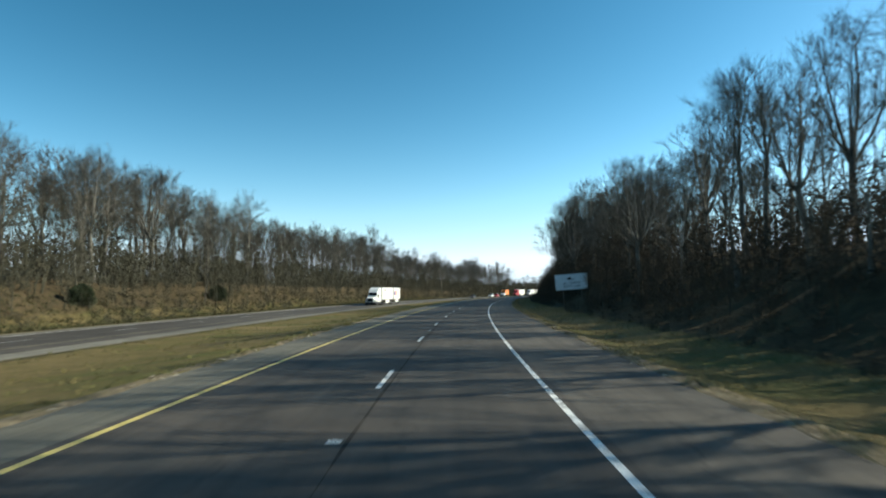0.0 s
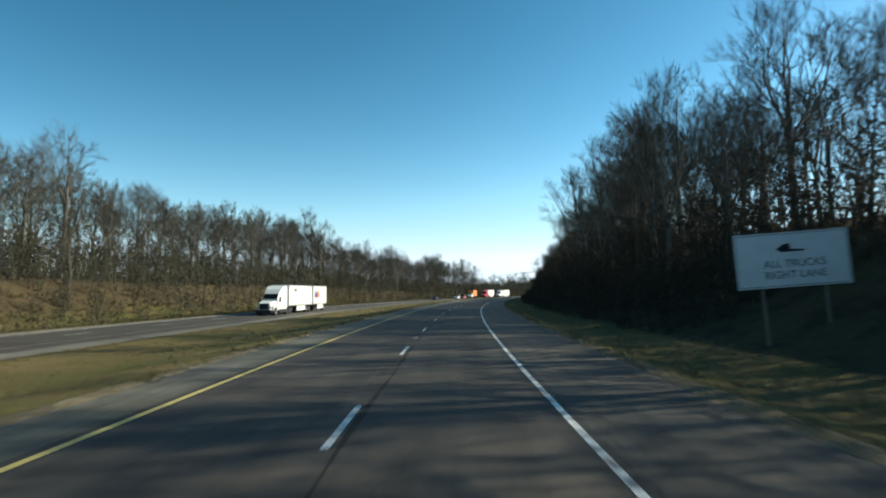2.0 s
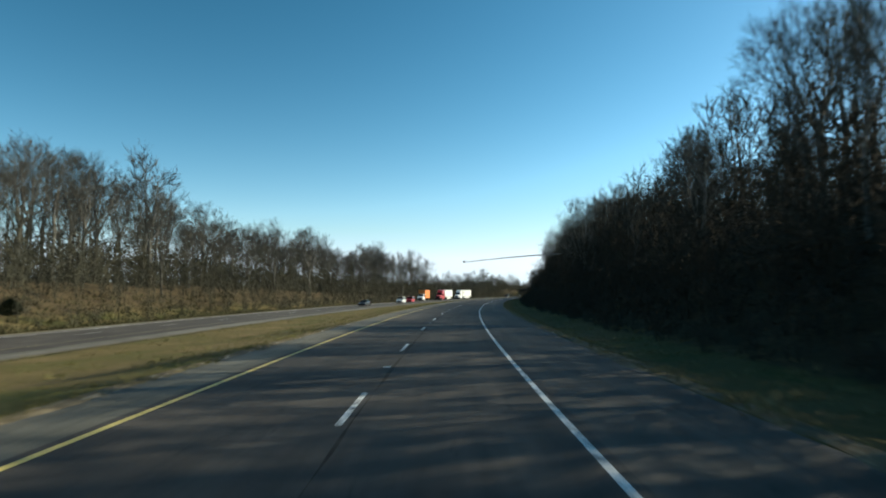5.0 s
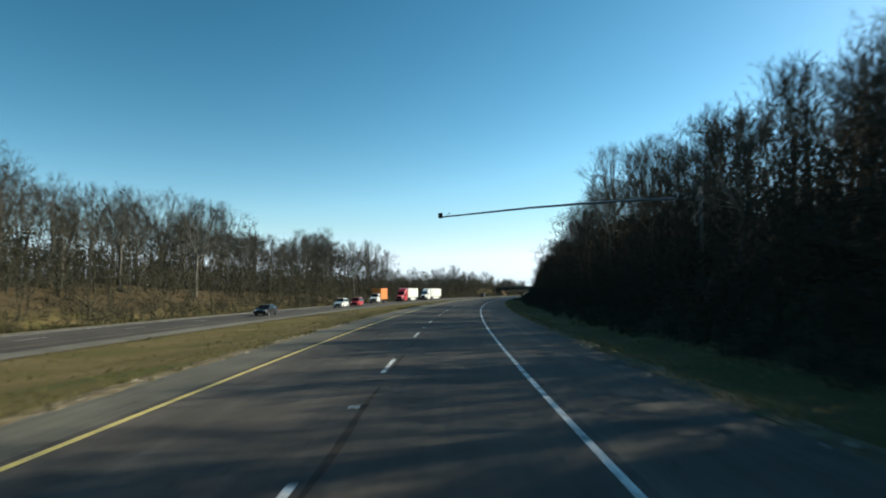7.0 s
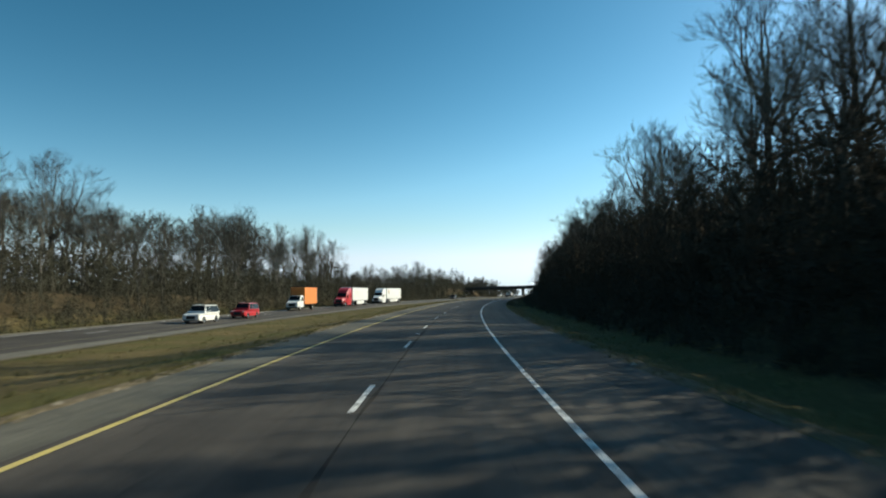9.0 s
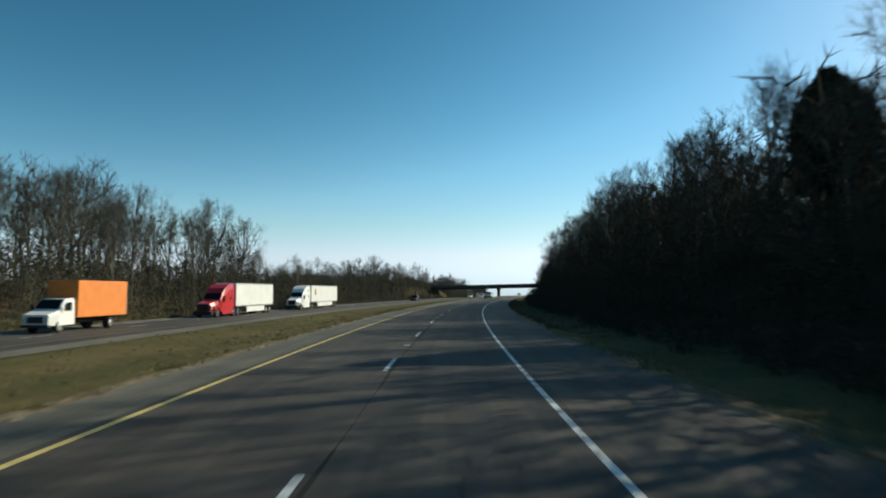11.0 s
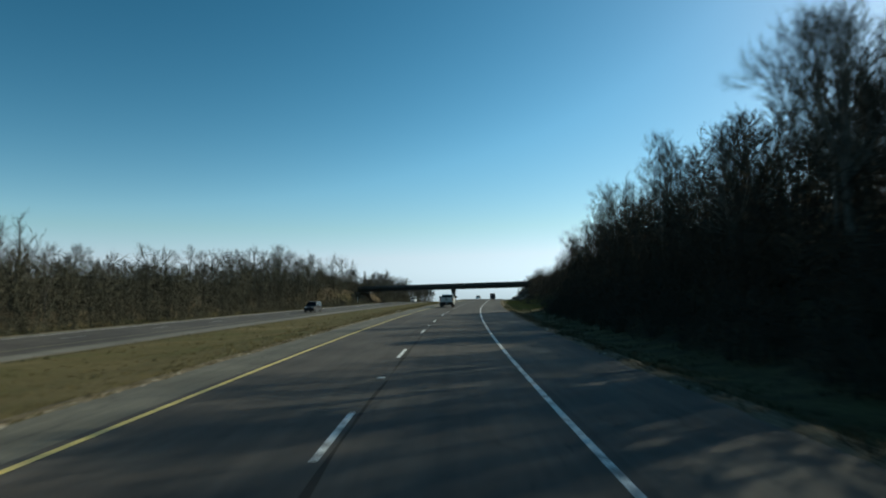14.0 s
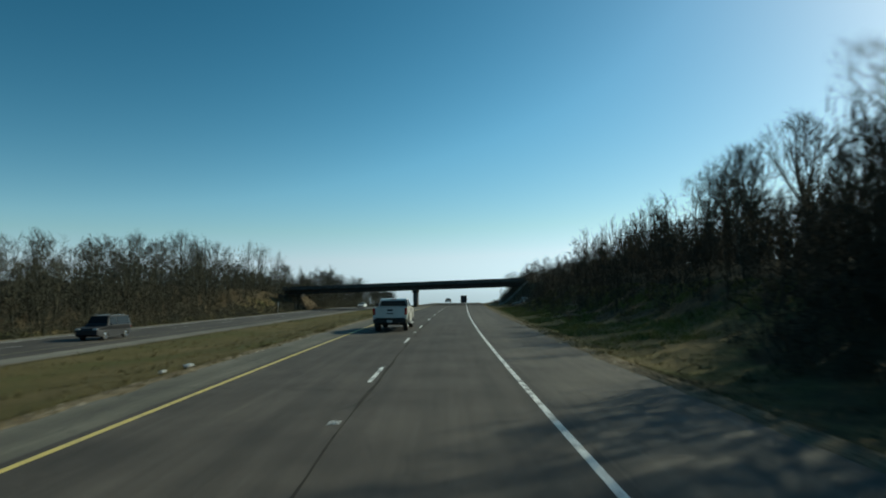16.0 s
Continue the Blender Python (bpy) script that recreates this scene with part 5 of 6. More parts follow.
def tractor(parent, body, skirt):
    """A conventional sleeper tractor with its nose at y = 0."""
    part("chassis", box(-0.45, 0.45, -7.4, -0.8, 0.75, 1.0, 0.02), M_DARK, parent, "dark steel frame")
    hood = loft([(-0.15, [(-0.75, 0.75), (-0.85, 1.3), (-0.7, 1.62), (0.7, 1.62), (0.85, 1.3), (0.75, 0.75)]),
                 (-1.0, [(-1.02, 0.7), (-1.06, 1.35), (-0.85, 1.8), (0.85, 1.8), (1.06, 1.35), (1.02, 0.7)]),
                 (-2.2, [(-1.05, 1.0), (-1.08, 1.6), (-0.95, 1.98), (0.95, 1.98), (1.08, 1.6), (1.05, 1.0)])])
    part("hood", hood, body, parent, smooth=False)
    cabin = loft([(-2.15, [(-1.1, 0.65), (-1.1, 1.9), (-1.0, 2.05), (1.0, 2.05), (1.1, 1.9), (1.1, 0.65)]),
                  (-2.85, [(-1.15, 0.65), (-1.12, 2.4), (-0.98, 2.85), (0.98, 2.85), (1.12, 2.4), (1.15, 0.65)]),
                  (-3.5, [(-1.2, 0.65), (-1.2, 2.7), (-1.05, 3.45), (1.05, 3.45), (1.2, 2.7), (1.2, 0.65)]),
                  (-4.4, [(-1.22, 0.65), (-1.22, 3.2), (-1.1, 3.9), (1.1, 3.9), (1.22, 3.2), (1.22, 0.65)]),
                  (-5.6, [(-1.22, 0.65), (-1.22, 3.4), (-1.15, 3.98), (1.15, 3.98), (1.22, 3.4), (1.22, 0.65)])])
    part("cab", cabin, body, parent)
    part("windscreen", quad_panel([(-0.96, -2.22, 2.17), (0.96, -2.22, 2.17), (0.93, -2.82, 2.855), (-0.93, -2.82, 2.855)], 0.02), M_GLASS, parent, "dark windscreen")
    for sg in (-1, 1):
        part("side_window", quad_panel([(sg * 1.135, -2.65, 1.85), (sg * 1.175, -3.25, 1.85), (sg * 1.175, -3.25, 2.5), (sg * 1.135, -2.78, 2.35)], 0.02), M_GLASS, parent, "dark door window")
        part("door", quad_panel([(sg * 1.145, -2.45, 0.95), (sg * 1.205, -3.4, 0.95), (sg * 1.205, -3.4, 1.82), (sg * 1.135, -2.45, 1.82)], 0.012), body, parent)
        part("sleeper_window", box(sg * 1.225 - 0.01, sg * 1.225 + 0.01, -4.9, -4.65, 2.0, 2.35), M_GLASS, parent, "small dark sleeper window")
        part("roof_vent", box(sg * 1.2 - 0.02, sg * 1.2 + 0.02, -4.95, -4.55, 3.0, 3.3, 0.01), M_DARK, parent, "black side vent")
        part("headlight", box(sg * 0.86 - 0.12, sg * 0.86 + 0.12, -0.42, -0.18, 0.95, 1.2, 0.04), M_LAMP, parent, "clear headlamp")
        part("mirror", box(sg * 1.42 - 0.1, sg * 1.42 + 0.1, -2.35, -2.22, 1.75, 2.45, 0.04), M_DARK, parent, "tall black mirror")
        part("side_skirt", box(sg * 1.2 - 0.03, sg * 1.2 + 0.03, -5.5, -2.4, 0.32, 0.78, 0.02), skirt, parent, "lower side skirt")
        part("fender", profile(arch(-1.35, 0.66, 0.62) + [(-1.95, 0.5), (-2.1, 0.95), (-1.35, 1.42), (-0.6, 1.25), (-0.6, 0.6)], sg * 0.72, sg * 1.14), body, parent)
        wheel(parent, sg * 1.18, -1.35, 0.51, 0.3, M_CHROME)
        for y in (-5.75, -7.05):
            wheel(parent, sg * 1.24, y, 0.51, 0.56, M_CHROME)
        part("fuel_tank", cyl((sg * 0.85, -4.9, 0.62), (sg * 0.85, -3.6, 0.62), 0.3, 0.3, 16), M_CHROME, parent)
    part("grille", box(-0.6, 0.6, -0.14, -0.02, 0.85, 1.55, 0.05), M_DARK, parent, "black front grille")
    part("bumper", box(-1.12, 1.12, -0.35, 0.12, 0.32, 0.72, 0.08), M_DARK, parent, "dark front bumper")


def trailer(parent, front, length, box_mat, axles=2, skirt=True, height=4.1):
    """A box trailer behind y = front."""
    y0 = front - length
    body = box(-1.29, 1.29, y0, front, 1.12, height, 0.03)
    part("trailer_box", body, box_mat, parent, "smooth trailer body")
    for sg in (-1, 1):
        part("top_rail", box(sg * 1.297 - 0.012, sg * 1.297 + 0.012, y0 + 0.02, front - 0.02, height - 0.14, height - 0.02), M_ALLOY, parent, "metal top rail")
        part("bottom_rail", box(sg * 1.297 - 0.012, sg * 1.297 + 0.012, y0 + 0.02, front - 0.02, 1.12, 1.26), M_ALLOY, parent, "metal bottom rail")
        if skirt:
            part("trailer_skirt", box(sg * 1.2 - 0.02, sg * 1.2 + 0.02, y0 + (3.2 if axles == 2 else 2.0), front - (3.6 if axles == 2 else 2.4), 0.38, 1.1), box_mat, parent, "flat side skirt")
        for k in range(axles):
            wheel(parent, sg * 1.27, y0 + 1.3 + 1.25 * k, 0.5, 0.56)
        part("landing_leg", box(sg * 0.7 - 0.06, sg * 0.7 + 0.06, front - 2.9, front - 2.75, 0.35, 1.1), M_STEEL, parent)
        part("rear_door", box(min(sg * 0.02, sg * 1.22), max(sg * 0.02, sg * 1.22), y0 - 0.025, y0 + 0.01, 1.25, height - 0.15), box_mat, parent)
        part("tail_lamp", box(sg * 1.1 - 0.1, sg * 1.1 + 0.1, y0 - 0.04, y0 - 0.0, 0.98, 1.08), M_RED_LAMP, parent, "red tail lamp")
    part("underframe", box(-0.5, 0.5, y0 + 0.2, front - 0.6, 0.92, 1.11), M_DARK, parent, "dark underframe")
    part("rear_guard", box(-1.0, 1.0, y0 - 0.02, y0 + 0.1, 0.45, 0.57), M_STEEL, parent)


def side_emblem(parent, shapes):
    """Plain coloured shapes on both long sides of a trailer: (y0, y1, z0, z1, material)."""
    for y0, y1, z0, z1, m in shapes:
        for sg in (-1, 1):
            part("emblem", box(sg * 1.296 - 0.006, sg * 1.296 + 0.006, y0, y1, z0, z1), m, parent, "plain coloured emblem shape")


def oncoming(name, s, o, label, category):
    return empty(name, on_road(s, o, LOW + 0.006, 180), label, category, "oncoming traffic")


LANE_A, LANE_B = -26.7, -30.5
double_truck = oncoming("double_trailer_truck", 131.6, LANE_A, "white tractor pulling two short white box trailers", "truck")
tractor(double_truck, M_WHITE_PAINT, M_GREY)
trailer(double_truck, -6.3, 11.0, M_WHITE_PAINT, 2)
trailer(double_truck, -18.2, 7.8, M_WHITE_PAINT, 1)
part("drawbar", box(-0.1, 0.1, -18.3, -17.2, 0.8, 0.95), M_DARK, double_truck)
side_emblem(double_truck, [(-19.4, -18.9, 2.2, 3.3, M_PURPLE), (-20.0, -19.5, 2.2, 2.95, M_PURPLE), (-20.6, -20.1, 2.2, 3.3, M_PURPLE), (-21.2, -20.7, 2.2, 3.3, M_ORANGE), (-21.8, -21.3, 2.2, 2.95, M_ORANGE)])
for sg in (-1, 1):
    for k, (y, z) in enumerate(((-8.7, 3.15), (-9.05, 3.15), (-9.4, 3.15))):
        part("lettering_bar", box(sg * 1.296 - 0.006, sg * 1.296 + 0.006, y - 0.13, y + 0.13, z, z + 0.45), M_DARK, double_truck, "dark bar of lettering")

red = oncoming("semi_truck", 370, LANE_B, "red sleeper tractor pulling a plain white box trailer", "truck")
tractor(red, M_RED, M_RED)
trailer(red, -6.2, 13.0, M_WHITE_PAINT, 2)

long_semi = oncoming("semi_truck", 399, LANE_B, "white sleeper tractor pulling a long pale box trailer", "truck")
tractor(long_semi, M_WHITE_PAINT, M_WHITE_PAINT)
trailer(long_semi, -6.4, 15.8, M_WHITE_PAINT, 2)
for sg in (-1, 1):
    sh = profile([(-8.95, 3.45), (-8.05, 3.45), (-8.05, 2.8), (-8.25, 2.5), (-8.5, 2.35), (-8.75, 2.5), (-8.95, 2.8)], sg * 1.292, sg * 1.3)
    part("emblem", sh, M_BROWN, long_semi, "brown shield shape")
    part("emblem", profile([(-8.85, 3.3), (-8.15, 3.38), (-8.15, 2.95), (-8.85, 2.95)], sg * 1.3, sg * 1.304), M_GOLD, long_semi, "gold shield panel")


def box_truck(s, o, box_mat, cab_mat, label):
    t = oncoming("box_truck", s, o, label, "truck")
    cab_shape = loft([(0.0, [(-0.95, 0.55), (-1.0, 1.2), (-0.9, 1.35), (0.9, 1.35), (1.0, 1.2), (0.95, 0.55)]),
                      (-0.9, [(-1.1, 0.55), (-1.1, 1.4), (-1.0, 1.6), (1.0, 1.6), (1.1, 1.4), (1.1, 0.55)]),
                      (-1.05, [(-1.12, 0.55), (-1.1, 1.5), (-0.98, 1.66), (0.98, 1.66), (1.1, 1.5), (1.12, 0.55)]),
                      (-1.75, [(-1.12, 0.55), (-1.05, 2.2), (-0.9, 2.45), (0.9, 2.45), (1.05, 2.2), (1.12, 0.55)]),
                      (-2.7, [(-1.12, 0.55), (-1.08, 2.3), (-0.95, 2.55), (0.95, 2.55), (1.08, 2.3), (1.12, 0.55)])])
    part("cab", cab_shape, cab_mat, t)
    part("windscreen", quad_panel([(-0.92, -1.12, 1.78), (0.92, -1.12, 1.78), (0.84, -1.7, 2.43), (-0.84, -1.7, 2.43)], 0.02), M_GLASS, t, "dark windscreen")
    part("grille", box(-0.6, 0.6, -0.02, 0.05, 0.75, 1.2, 0.03), M_DARK, t, "black grille")
    part("bumper", box(-1.05, 1.05, -0.15, 0.1, 0.4, 0.62, 0.05), M_DARK, t)
    part("cargo_box", box(-1.25, 1.25, -9.4, -2.85, 1.05, 3.9, 0.04), box_mat, t, "flat-sided cargo box")
    part("chassis", box(-0.45, 0.45, -9.3, -0.8, 0.6, 1.04), M_DARK, t)
    for sg in (-1, 1):
        part("side_window", quad_panel([(sg * 1.1, -1.55, 1.6), (sg * 1.1, -2.35, 1.6), (sg * 1.07, -2.35, 2.25), (sg * 1.07, -1.8, 2.2)], 0.02), M_GLASS, t, "dark door window")
        part("headlight", box(sg * 0.82 - 0.13, sg * 0.82 + 0.13, -0.1, 0.04, 0.85, 1.1, 0.03), M_LAMP, t)
        part("mirror", box(sg * 1.3 - 0.09, sg * 1.3 + 0.09, -1.45, -1.35, 1.6, 2.1, 0.03), M_DARK, t)
        part("corner_rail", box(sg * 1.25 - 0.03, sg * 1.25 + 0.03, -9.42, -9.36, 1.05, 3.9), M_ALLOY, t)
        wheel(t, sg * 1.1, -1.1, 0.46, 0.28)
        wheel(t, sg * 1.2, -7.3, 0.46, 0.52)
    return t


box_truck(344.5, LANE_B, M_ORANGE, M_WHITE_PAINT, "box truck with an orange cargo box and white cab")


def car(name, m, body_mat, label, group, tall=False):
    """A saloon or, when tall, a sport utility car, with its middle at the origin."""
    c = empty(name, m, label, "car", group)
    h0, h1 = (1.02, 1.8) if tall else (0.9, 1.43)
    L, W = (2.35, 0.93) if tall else (2.35, 0.9)
    fw, rw, r = 1.42, -1.38, 0.36 if tall else 0.33
    nose = 0.9 if tall else 0.74
    pts = [(L, 0.42), (L, nose - 0.12), (L - 0.12, nose), (L - 1.1, h0 - 0.02), (L - 1.3, h0), (-L + 0.55, h0 + 0.02), (-L + 0.08, h0 - 0.03), (-L, 0.7), (-L, 0.4), (rw - 0.45, 0.28)]
    pts += arch(rw, 0.42, 0.28)[::-1] + arch(fw, 0.42, 0.28)[::-1] + [(fw + 0.5, 0.26)]
    body = profile(pts, -W, W)
    for v in body.verts:
        if abs(v.co.y) > L - 0.15:
            v.co.x *= 0.88
    part("body", body, body_mat, c)
    f0, f1, b1, b0 = (1.05, 0.62, -2.1, -2.3) if tall else (1.05, 0.25, -1.0, -1.85)
    top = loft([(f0, [(-W * 0.92, h0 - 0.01), (W * 0.92, h0 - 0.01), (W * 0.9, h0 + 0.02), (-W * 0.9, h0 + 0.02)]),
                (f1, [(-W * 0.92, h0 - 0.01), (W * 0.92, h0 - 0.01), (W * 0.74, h1 - 0.03), (-W * 0.74, h1 - 0.03)]),
                ((f1 + b1) / 2, [(-W * 0.92, h0 - 0.01), (W * 0.92, h0 - 0.01), (W * 0.75, h1), (-W * 0.75, h1)]),
                (b1, [(-W * 0.92, h0 - 0.01), (W * 0.92, h0 - 0.01), (W * 0.74, h1 - 0.05), (-W * 0.74, h1 - 0.05)]),
                (b0, [(-W * 0.9, h0 - 0.01), (W * 0.9, h0 - 0.01), (W * 0.88, h0 + 0.03), (-W * 0.88, h0 + 0.03)])])
    part("roof", top, body_mat, c)
    part("windscreen", quad_panel([(-W * 0.84, f0 - 0.08, h0 + 0.09), (W * 0.84, f0 - 0.08, h0 + 0.09), (W * 0.71, f1 + 0.06, h1 - 0.04), (-W * 0.71, f1 + 0.06, h1 - 0.04)], 0.02), M_GLASS, c, "dark windscreen")
    part("rear_window", quad_panel([(-W * 0.84, b0 + 0.1, h0 + 0.13), (W * 0.84, b0 + 0.1, h0 + 0.13), (W * 0.71, b1 - 0.06, h1 - 0.06), (-W * 0.71, b1 - 0.06, h1 - 0.06)], 0.02), M_GLASS, c)
    for sg in (-1, 1):
        for y0, y1, y2, y3 in ((f0 - 0.35, -0.2, -0.2, f1 - 0.02), (-0.28, b1 - 0.05, b1 + 0.1, -0.28)):
            k0, k1 = 0.905, 0.765
            part("side_window", quad_panel([(sg * W * k0, y0, h0 + 0.06), (sg * W * k0, y1, h0 + 0.06), (sg * W * k1, y2, h1 - 0.09), (sg * W * k1, y3, h1 - 0.09)], 0.015), M_GLASS, c)
        part("headlight", box(sg * 0.66 - 0.16, sg * 0.66 + 0.16, L - 0.22, L - 0.0, nose - 0.14, nose + 0.0, 0.03), M_LAMP, c)
        if tall:
            part("roof_rail", box(sg * W * 0.68 - 0.02, sg * W * 0.68 + 0.02, -1.7, 0.35, h1 + 0.005, h1 + 0.05, 0.01), M_CHROME, c, "bright roof rail")
        part("tail_light", box(sg * 0.68 - 0.14, sg * 0.68 + 0.14, -L - 0.01, -L + 0.1, 0.72, 0.9, 0.02), M_RED_LAMP, c)
        part("mirror", box(sg * (W + 0.1) - 0.09, sg * (W + 0.1) + 0.09, f0 - 0.35, f0 - 0.22, h0 + 0.03, h0 + 0.17, 0.03), body_mat, c)
        wheel(c, sg * W, fw, r, 0.22, M_CHROME)
        wheel(c, sg * W, rw, r, 0.22, M_CHROME)
    part("grille", box(-0.45, 0.45, L - 0.04, L + 0.015, 0.45, nose - 0.12, 0.02), M_DARK, c)
    return c


car("sedan", on_road(271, LANE_A, LOW + 0.006, 180), M_BLACK, "black saloon car on the oncoming carriageway", "oncoming traffic")
car("sport_utility_car", on_road(307, LANE_A, LOW + 0.006, 180), M_WHITE_PAINT, "white sport utility car on the oncoming carriageway", "oncoming traffic", True)
car("hatchback_car", on_road(318, LANE_A, LOW + 0.006, 180), M_RED, "dark red car on the oncoming carriageway", "oncoming traffic", True)
car("sport_utility_car", on_road(484, LANE_A, LOW + 0.006, 180), M_GREY, "dark grey sport utility car on the oncoming carriageway", "oncoming traffic", True)
car("sedan", on_road(596, LANE_A + 1.2, LOW + 0.006, 180), M_WHITE_PAINT, "white saloon car near the overpass", "oncoming traffic")
car("sedan", on_road(625, -3.66, 0.006, 0), M_WHITE_PAINT, "white saloon car far ahead near the overpass", "traffic ahead")
far = empty("trailer_truck", on_road(722, 1.0, 0.006, 0), "dark box trailer truck far ahead past the overpass", "truck", "traffic ahead")
tractor(far, M_GREY, M_GREY)
trailer(far, -6.2, 15.0, M_GREY, 2)


# ------------------------------------------------------------------ the pickup in the passing lane
def pickup(s, o):
    p = empty("pickup_truck", on_road(s, o, 0.006, 0), "dusty white crew-cab pickup truck with an open bed", "pickup truck")
    W = 1.0
    for sg in (-1, 1):
        x0, x1 = sorted((sg * (W - 0.13), sg * W))
        side = [(-0.92, 0.62), (-0.92, 1.42), (-3.0, 1.45), (-3.04, 0.75), (-2.55, 0.66)] + arch(-1.95, 0.53, 0.6)[::-1]
        part("bed_side", profile(side, x0, x1, 0.012), M_PEARL, p, "white bed side with a wheel arch")
        part("arch_flare", loft([(y, [(sg * (W + 0.03), z), (sg * (W - 0.02), z), (sg * (W - 0.02), z + 0.06), (sg * (W + 0.03), z + 0.05)]) for y, z in arch(-1.95, 0.53, 0.6)]), M_PEARL, p)
        part("bed_rail_cap", box(x0 - 0.01, x1 + 0.01, -3.0, -0.92, 1.452, 1.475, 0.008), M_DARK, p, "black plastic rail cap")
        front = [(0.9, 0.62), (0.9, 1.36), (2.0, 1.33), (2.75, 1.24), (2.92, 1.1), (2.95, 0.62), (2.62, 0.6)] + arch(2.03, 0.53, 0.6)
        fr = profile(front, x0, x1, 0.012)
        part("fender", fr, M_PEARL, p)
        for y0, y1 in ((-0.05, 0.9), (-0.9, -0.07)):
            d = part("door", box(x0 + (0.0 if sg < 0 else 0.0), x1, y0, y1, 0.6, 1.40, 0.015), M_PEARL, p)
            part("handle", box(sg * W - 0.02 + sg * 0.02, sg * W + 0.02 + sg * 0.02, y0 + 0.07, y0 + 0.25, 1.2, 1.24, 0.008), M_DARK, d, "dark door handle")
        part("sill", box(x0, x1, -0.9, 0.9, 0.46, 0.595, 0.01), M_PEARL, p)
        part("running_board", box(min(sg * 0.98, sg * 1.12), max(sg * 0.98, sg * 1.12), -0.95, 0.95, 0.36, 0.42, 0.015), M_ALLOY, p, "metal running board")
        part("tail_light", box(min(sg * 0.86, sg * 1.006), max(sg * 0.86, sg * 1.006), -3.065, -2.9, 0.98, 1.38, 0.02), M_RED_LAMP, p, "tall red tail lamp")
        m = part("mirror", box(min(sg * 1.12, sg * 1.36), max(sg * 1.12, sg * 1.36), 0.78, 0.95, 1.34, 1.66, 0.04), M_DARK, p, "large black towing mirror")
        part("mirror_arm", box(min(sg * 0.95, sg * 1.14), max(sg * 0.95, sg * 1.14), 0.84, 0.9, 1.4, 1.45), M_DARK, m)
        for y0, y1, y2, y3 in ((0.9, 0.02, 0.02, 0.36), (-0.06, -0.82, -0.74, -0.06)):
            part("side_window", quad_panel([(sg * 0.925, y0, 1.44), (sg * 0.925, y1, 1.44), (sg * 0.815, y2, 1.84), (sg * 0.815, y3, 1.84)], 0.02), M_GLASS, p, "dark side window")
        part("door_lettering", box(sg * 1.003 - 0.003, sg * 1.003 + 0.003, 0.2, 0.68, 1.06, 1.12), M_DARK, p, "dark bar of lettering")
        part("door_lettering", box(sg * 1.003 - 0.003, sg * 1.003 + 0.003, 0.28, 0.62, 0.97, 1.01), M_DARK, p, "dark bar of lettering")
        for y in (-1.95, 2.03):
            wheel(p, sg * 0.99, y, 0.42, 0.29, M_CHROME)
        part("mud_flap", box(min(sg * 0.72, sg * 0.98), max(sg * 0.72, sg * 0.98), -2.52, -2.5, 0.28, 0.64), M_DARK, p)
        part("headlight", box(min(sg * 0.6, sg * 0.93), max(sg * 0.6, sg * 0.93), 2.8, 2.97, 0.92, 1.14, 0.02), M_LAMP, p)
    part("cab_floor", box(-0.86, 0.86, -0.9, 0.9, 0.5, 1.39), M_DARK, p, "dark cabin")
    part("hood", loft([(0.88, [(-0.86, 0.7), (-0.86, 1.36), (-0.6, 1.44), (0.6, 1.44), (0.86, 1.36), (0.86, 0.7)]),
                       (2.3, [(-0.86, 0.7), (-0.86, 1.29), (-0.6, 1.38), (0.6, 1.38), (0.86, 1.29), (0.86, 0.7)]),
                       (2.88, [(-0.86, 0.7), (-0.86, 1.12), (-0.6, 1.24), (0.6, 1.24), (0.86, 1.12), (0.86, 0.7)])]), M_PEARL, p)
    part("cab_roof", loft([(0.98, [(-0.96, 1.37), (-0.94, 1.43), (0.94, 1.43), (0.96, 1.37)]),
                           (0.3, [(-0.97, 1.37), (-0.79, 1.88), (0.79, 1.88), (0.97, 1.37)]),
                           (-0.3, [(-0.97, 1.37), (-0.8, 1.93), (0.8, 1.93), (0.97, 1.37)]),
                           (-0.82, [(-0.97, 1.37), (-0.79, 1.9), (0.79, 1.9), (0.97, 1.37)]),
                           (-0.93, [(-0.97, 1.37), (-0.82, 1.8), (0.82, 1.8), (0.97, 1.37)])]), M_PEARL, p)
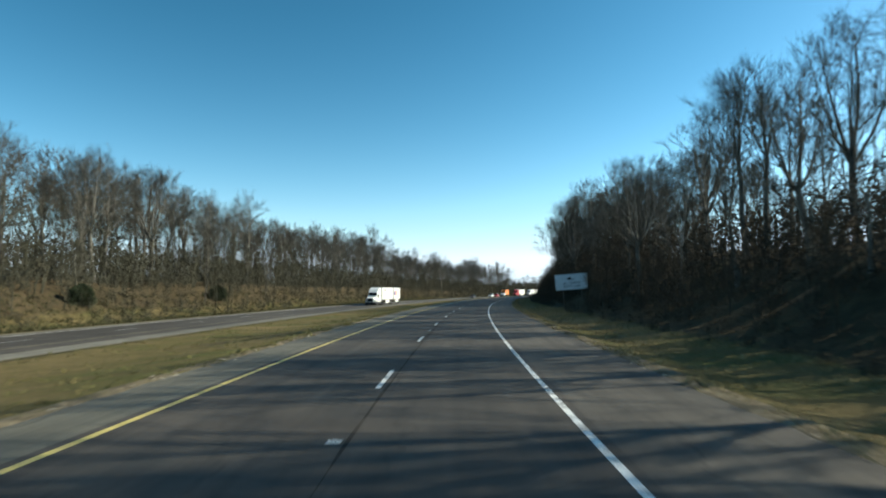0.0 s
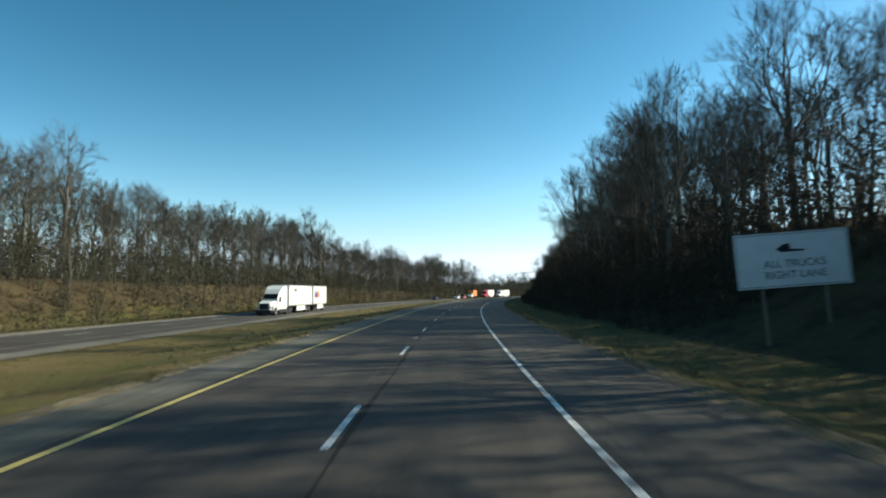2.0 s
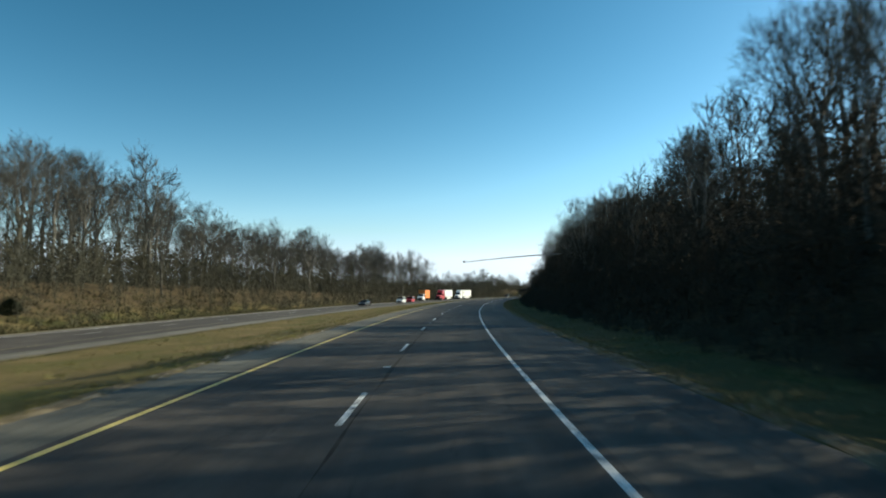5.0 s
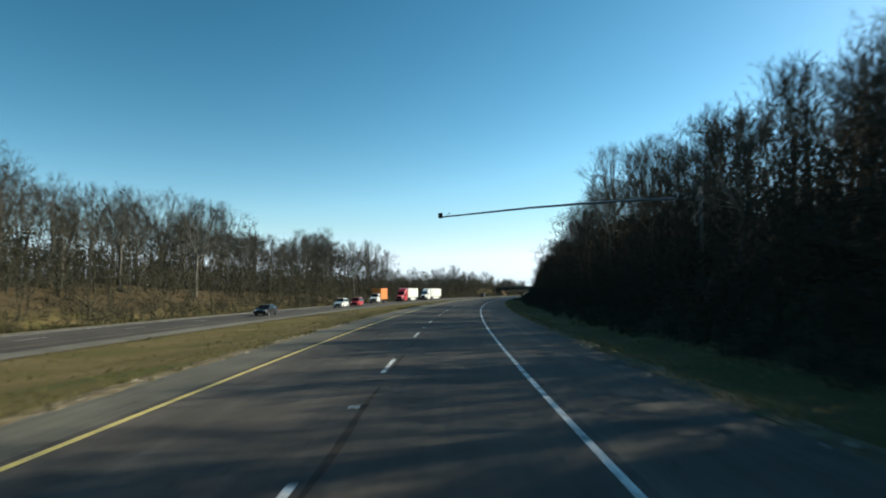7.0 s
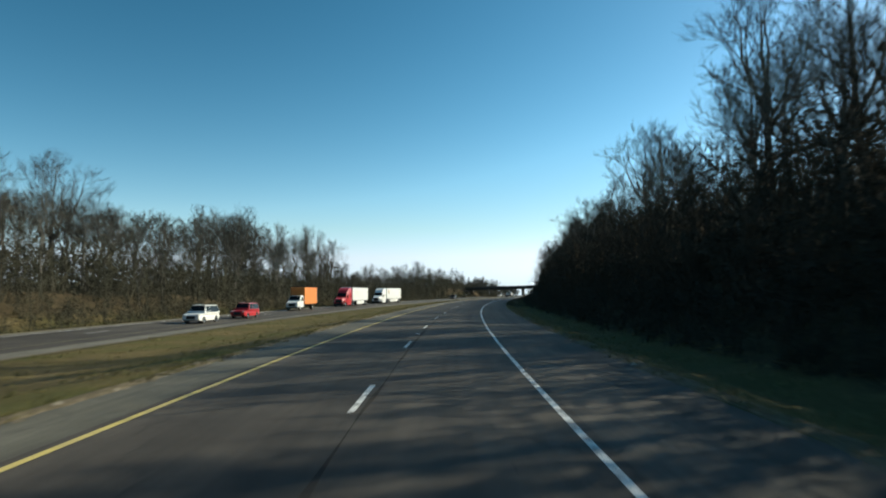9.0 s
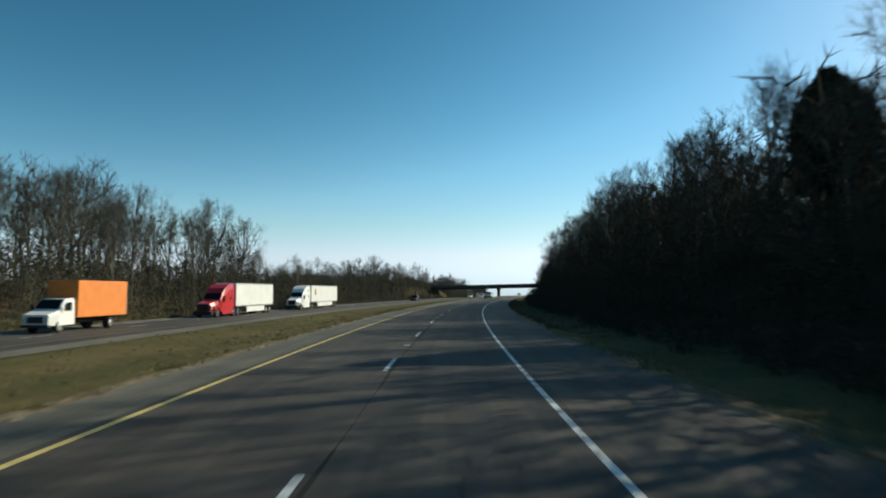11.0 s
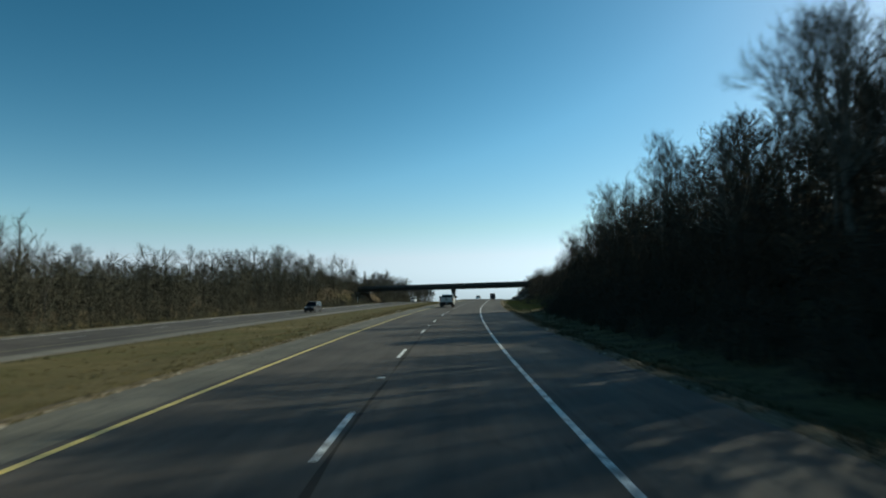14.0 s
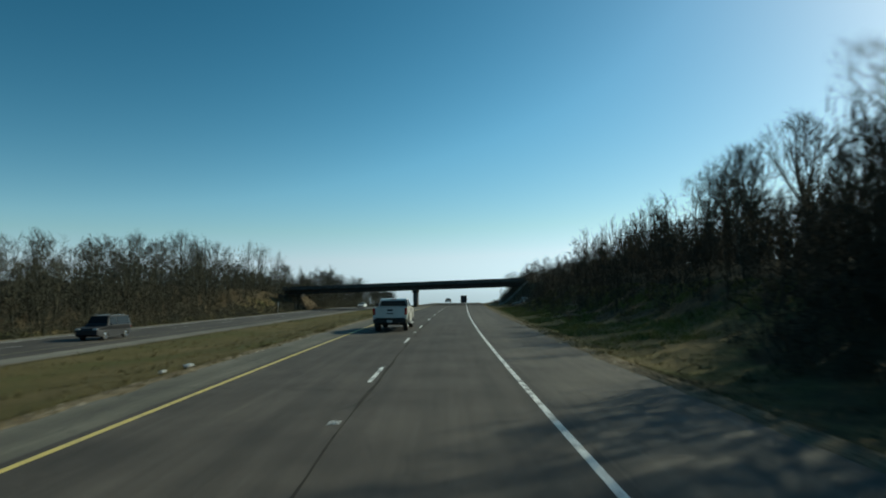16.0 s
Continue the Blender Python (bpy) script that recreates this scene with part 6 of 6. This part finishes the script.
    part("rear_window", quad_panel([(-0.84, -0.955, 1.46), (0.84, -0.955, 1.46), (0.74, -0.935, 1.79), (-0.74, -0.935, 1.79)], 0.015), M_GLASS, p, "dark rear window")
    part("windscreen", quad_panel([(-0.86, 0.95, 1.47), (0.86, 0.95, 1.47), (0.74, 0.36, 1.85), (-0.74, 0.36, 1.85)], 0.02), M_GLASS, p)
    part("stop_lamp", box(-0.16, 0.16, -0.93, -0.88, 1.86, 1.9, 0.006), M_RED_LAMP, p)
    part("bed_floor", box(-0.87, 0.87, -2.95, -0.95, 0.82, 0.88), M_DARK, p, "dark bed floor")
    part("bed_front", box(-0.87, 0.87, -0.99, -0.93, 0.82, 1.42), M_PEARL, p)
    gate = part("tailgate", box(-0.85, 0.85, -3.05, -2.94, 0.8, 1.44, 0.02), M_PEARL, p, "white tailgate")
    part("tailgate_cap", box(-0.81, 0.81, -3.055, -2.93, 1.442, 1.46, 0.006), M_DARK, gate)
    part("tailgate_latch", box(-0.17, 0.17, -3.06, -3.045, 1.2, 1.31, 0.008), M_DARK, gate, "black latch handle")
    part("emblem", box(-0.2, 0.2, -3.058, -3.045, 1.03, 1.09), M_DARK, gate, "small plain badge")
    part("rear_bumper", loft([(-3.16, [(-0.95, 0.52), (0.95, 0.52), (0.95, 0.72), (-0.95, 0.72)]), (-3.0, [(-1.0, 0.5), (1.0, 0.5), (1.0, 0.74), (-1.0, 0.74)])]), M_DARK, p, "black rear bumper")
    part("number_plate", box(-0.15, 0.15, -3.175, -3.16, 0.54, 0.68), M_ALLOY, p, "plain dull plate")
    part("tow_hitch", box(-0.06, 0.06, -3.25, -2.9, 0.4, 0.48), M_DARK, p)
    part("front_bumper", box(-1.0, 1.0, 2.8, 3.06, 0.5, 0.72, 0.04), M_CHROME, p)
    part("grille", box(-0.58, 0.58, 2.86, 2.98, 0.74, 1.14, 0.03), M_DARK, p)
    part("chassis", box(-0.5, 0.5, -2.9, 2.7, 0.42, 0.52), M_DARK, p)
    part("axle", cyl((-0.8, -1.95, 0.42), (0.8, -1.95, 0.42), 0.08, 0.08, 10), M_DARK, p)
    return p


pickup(476, -3.33)
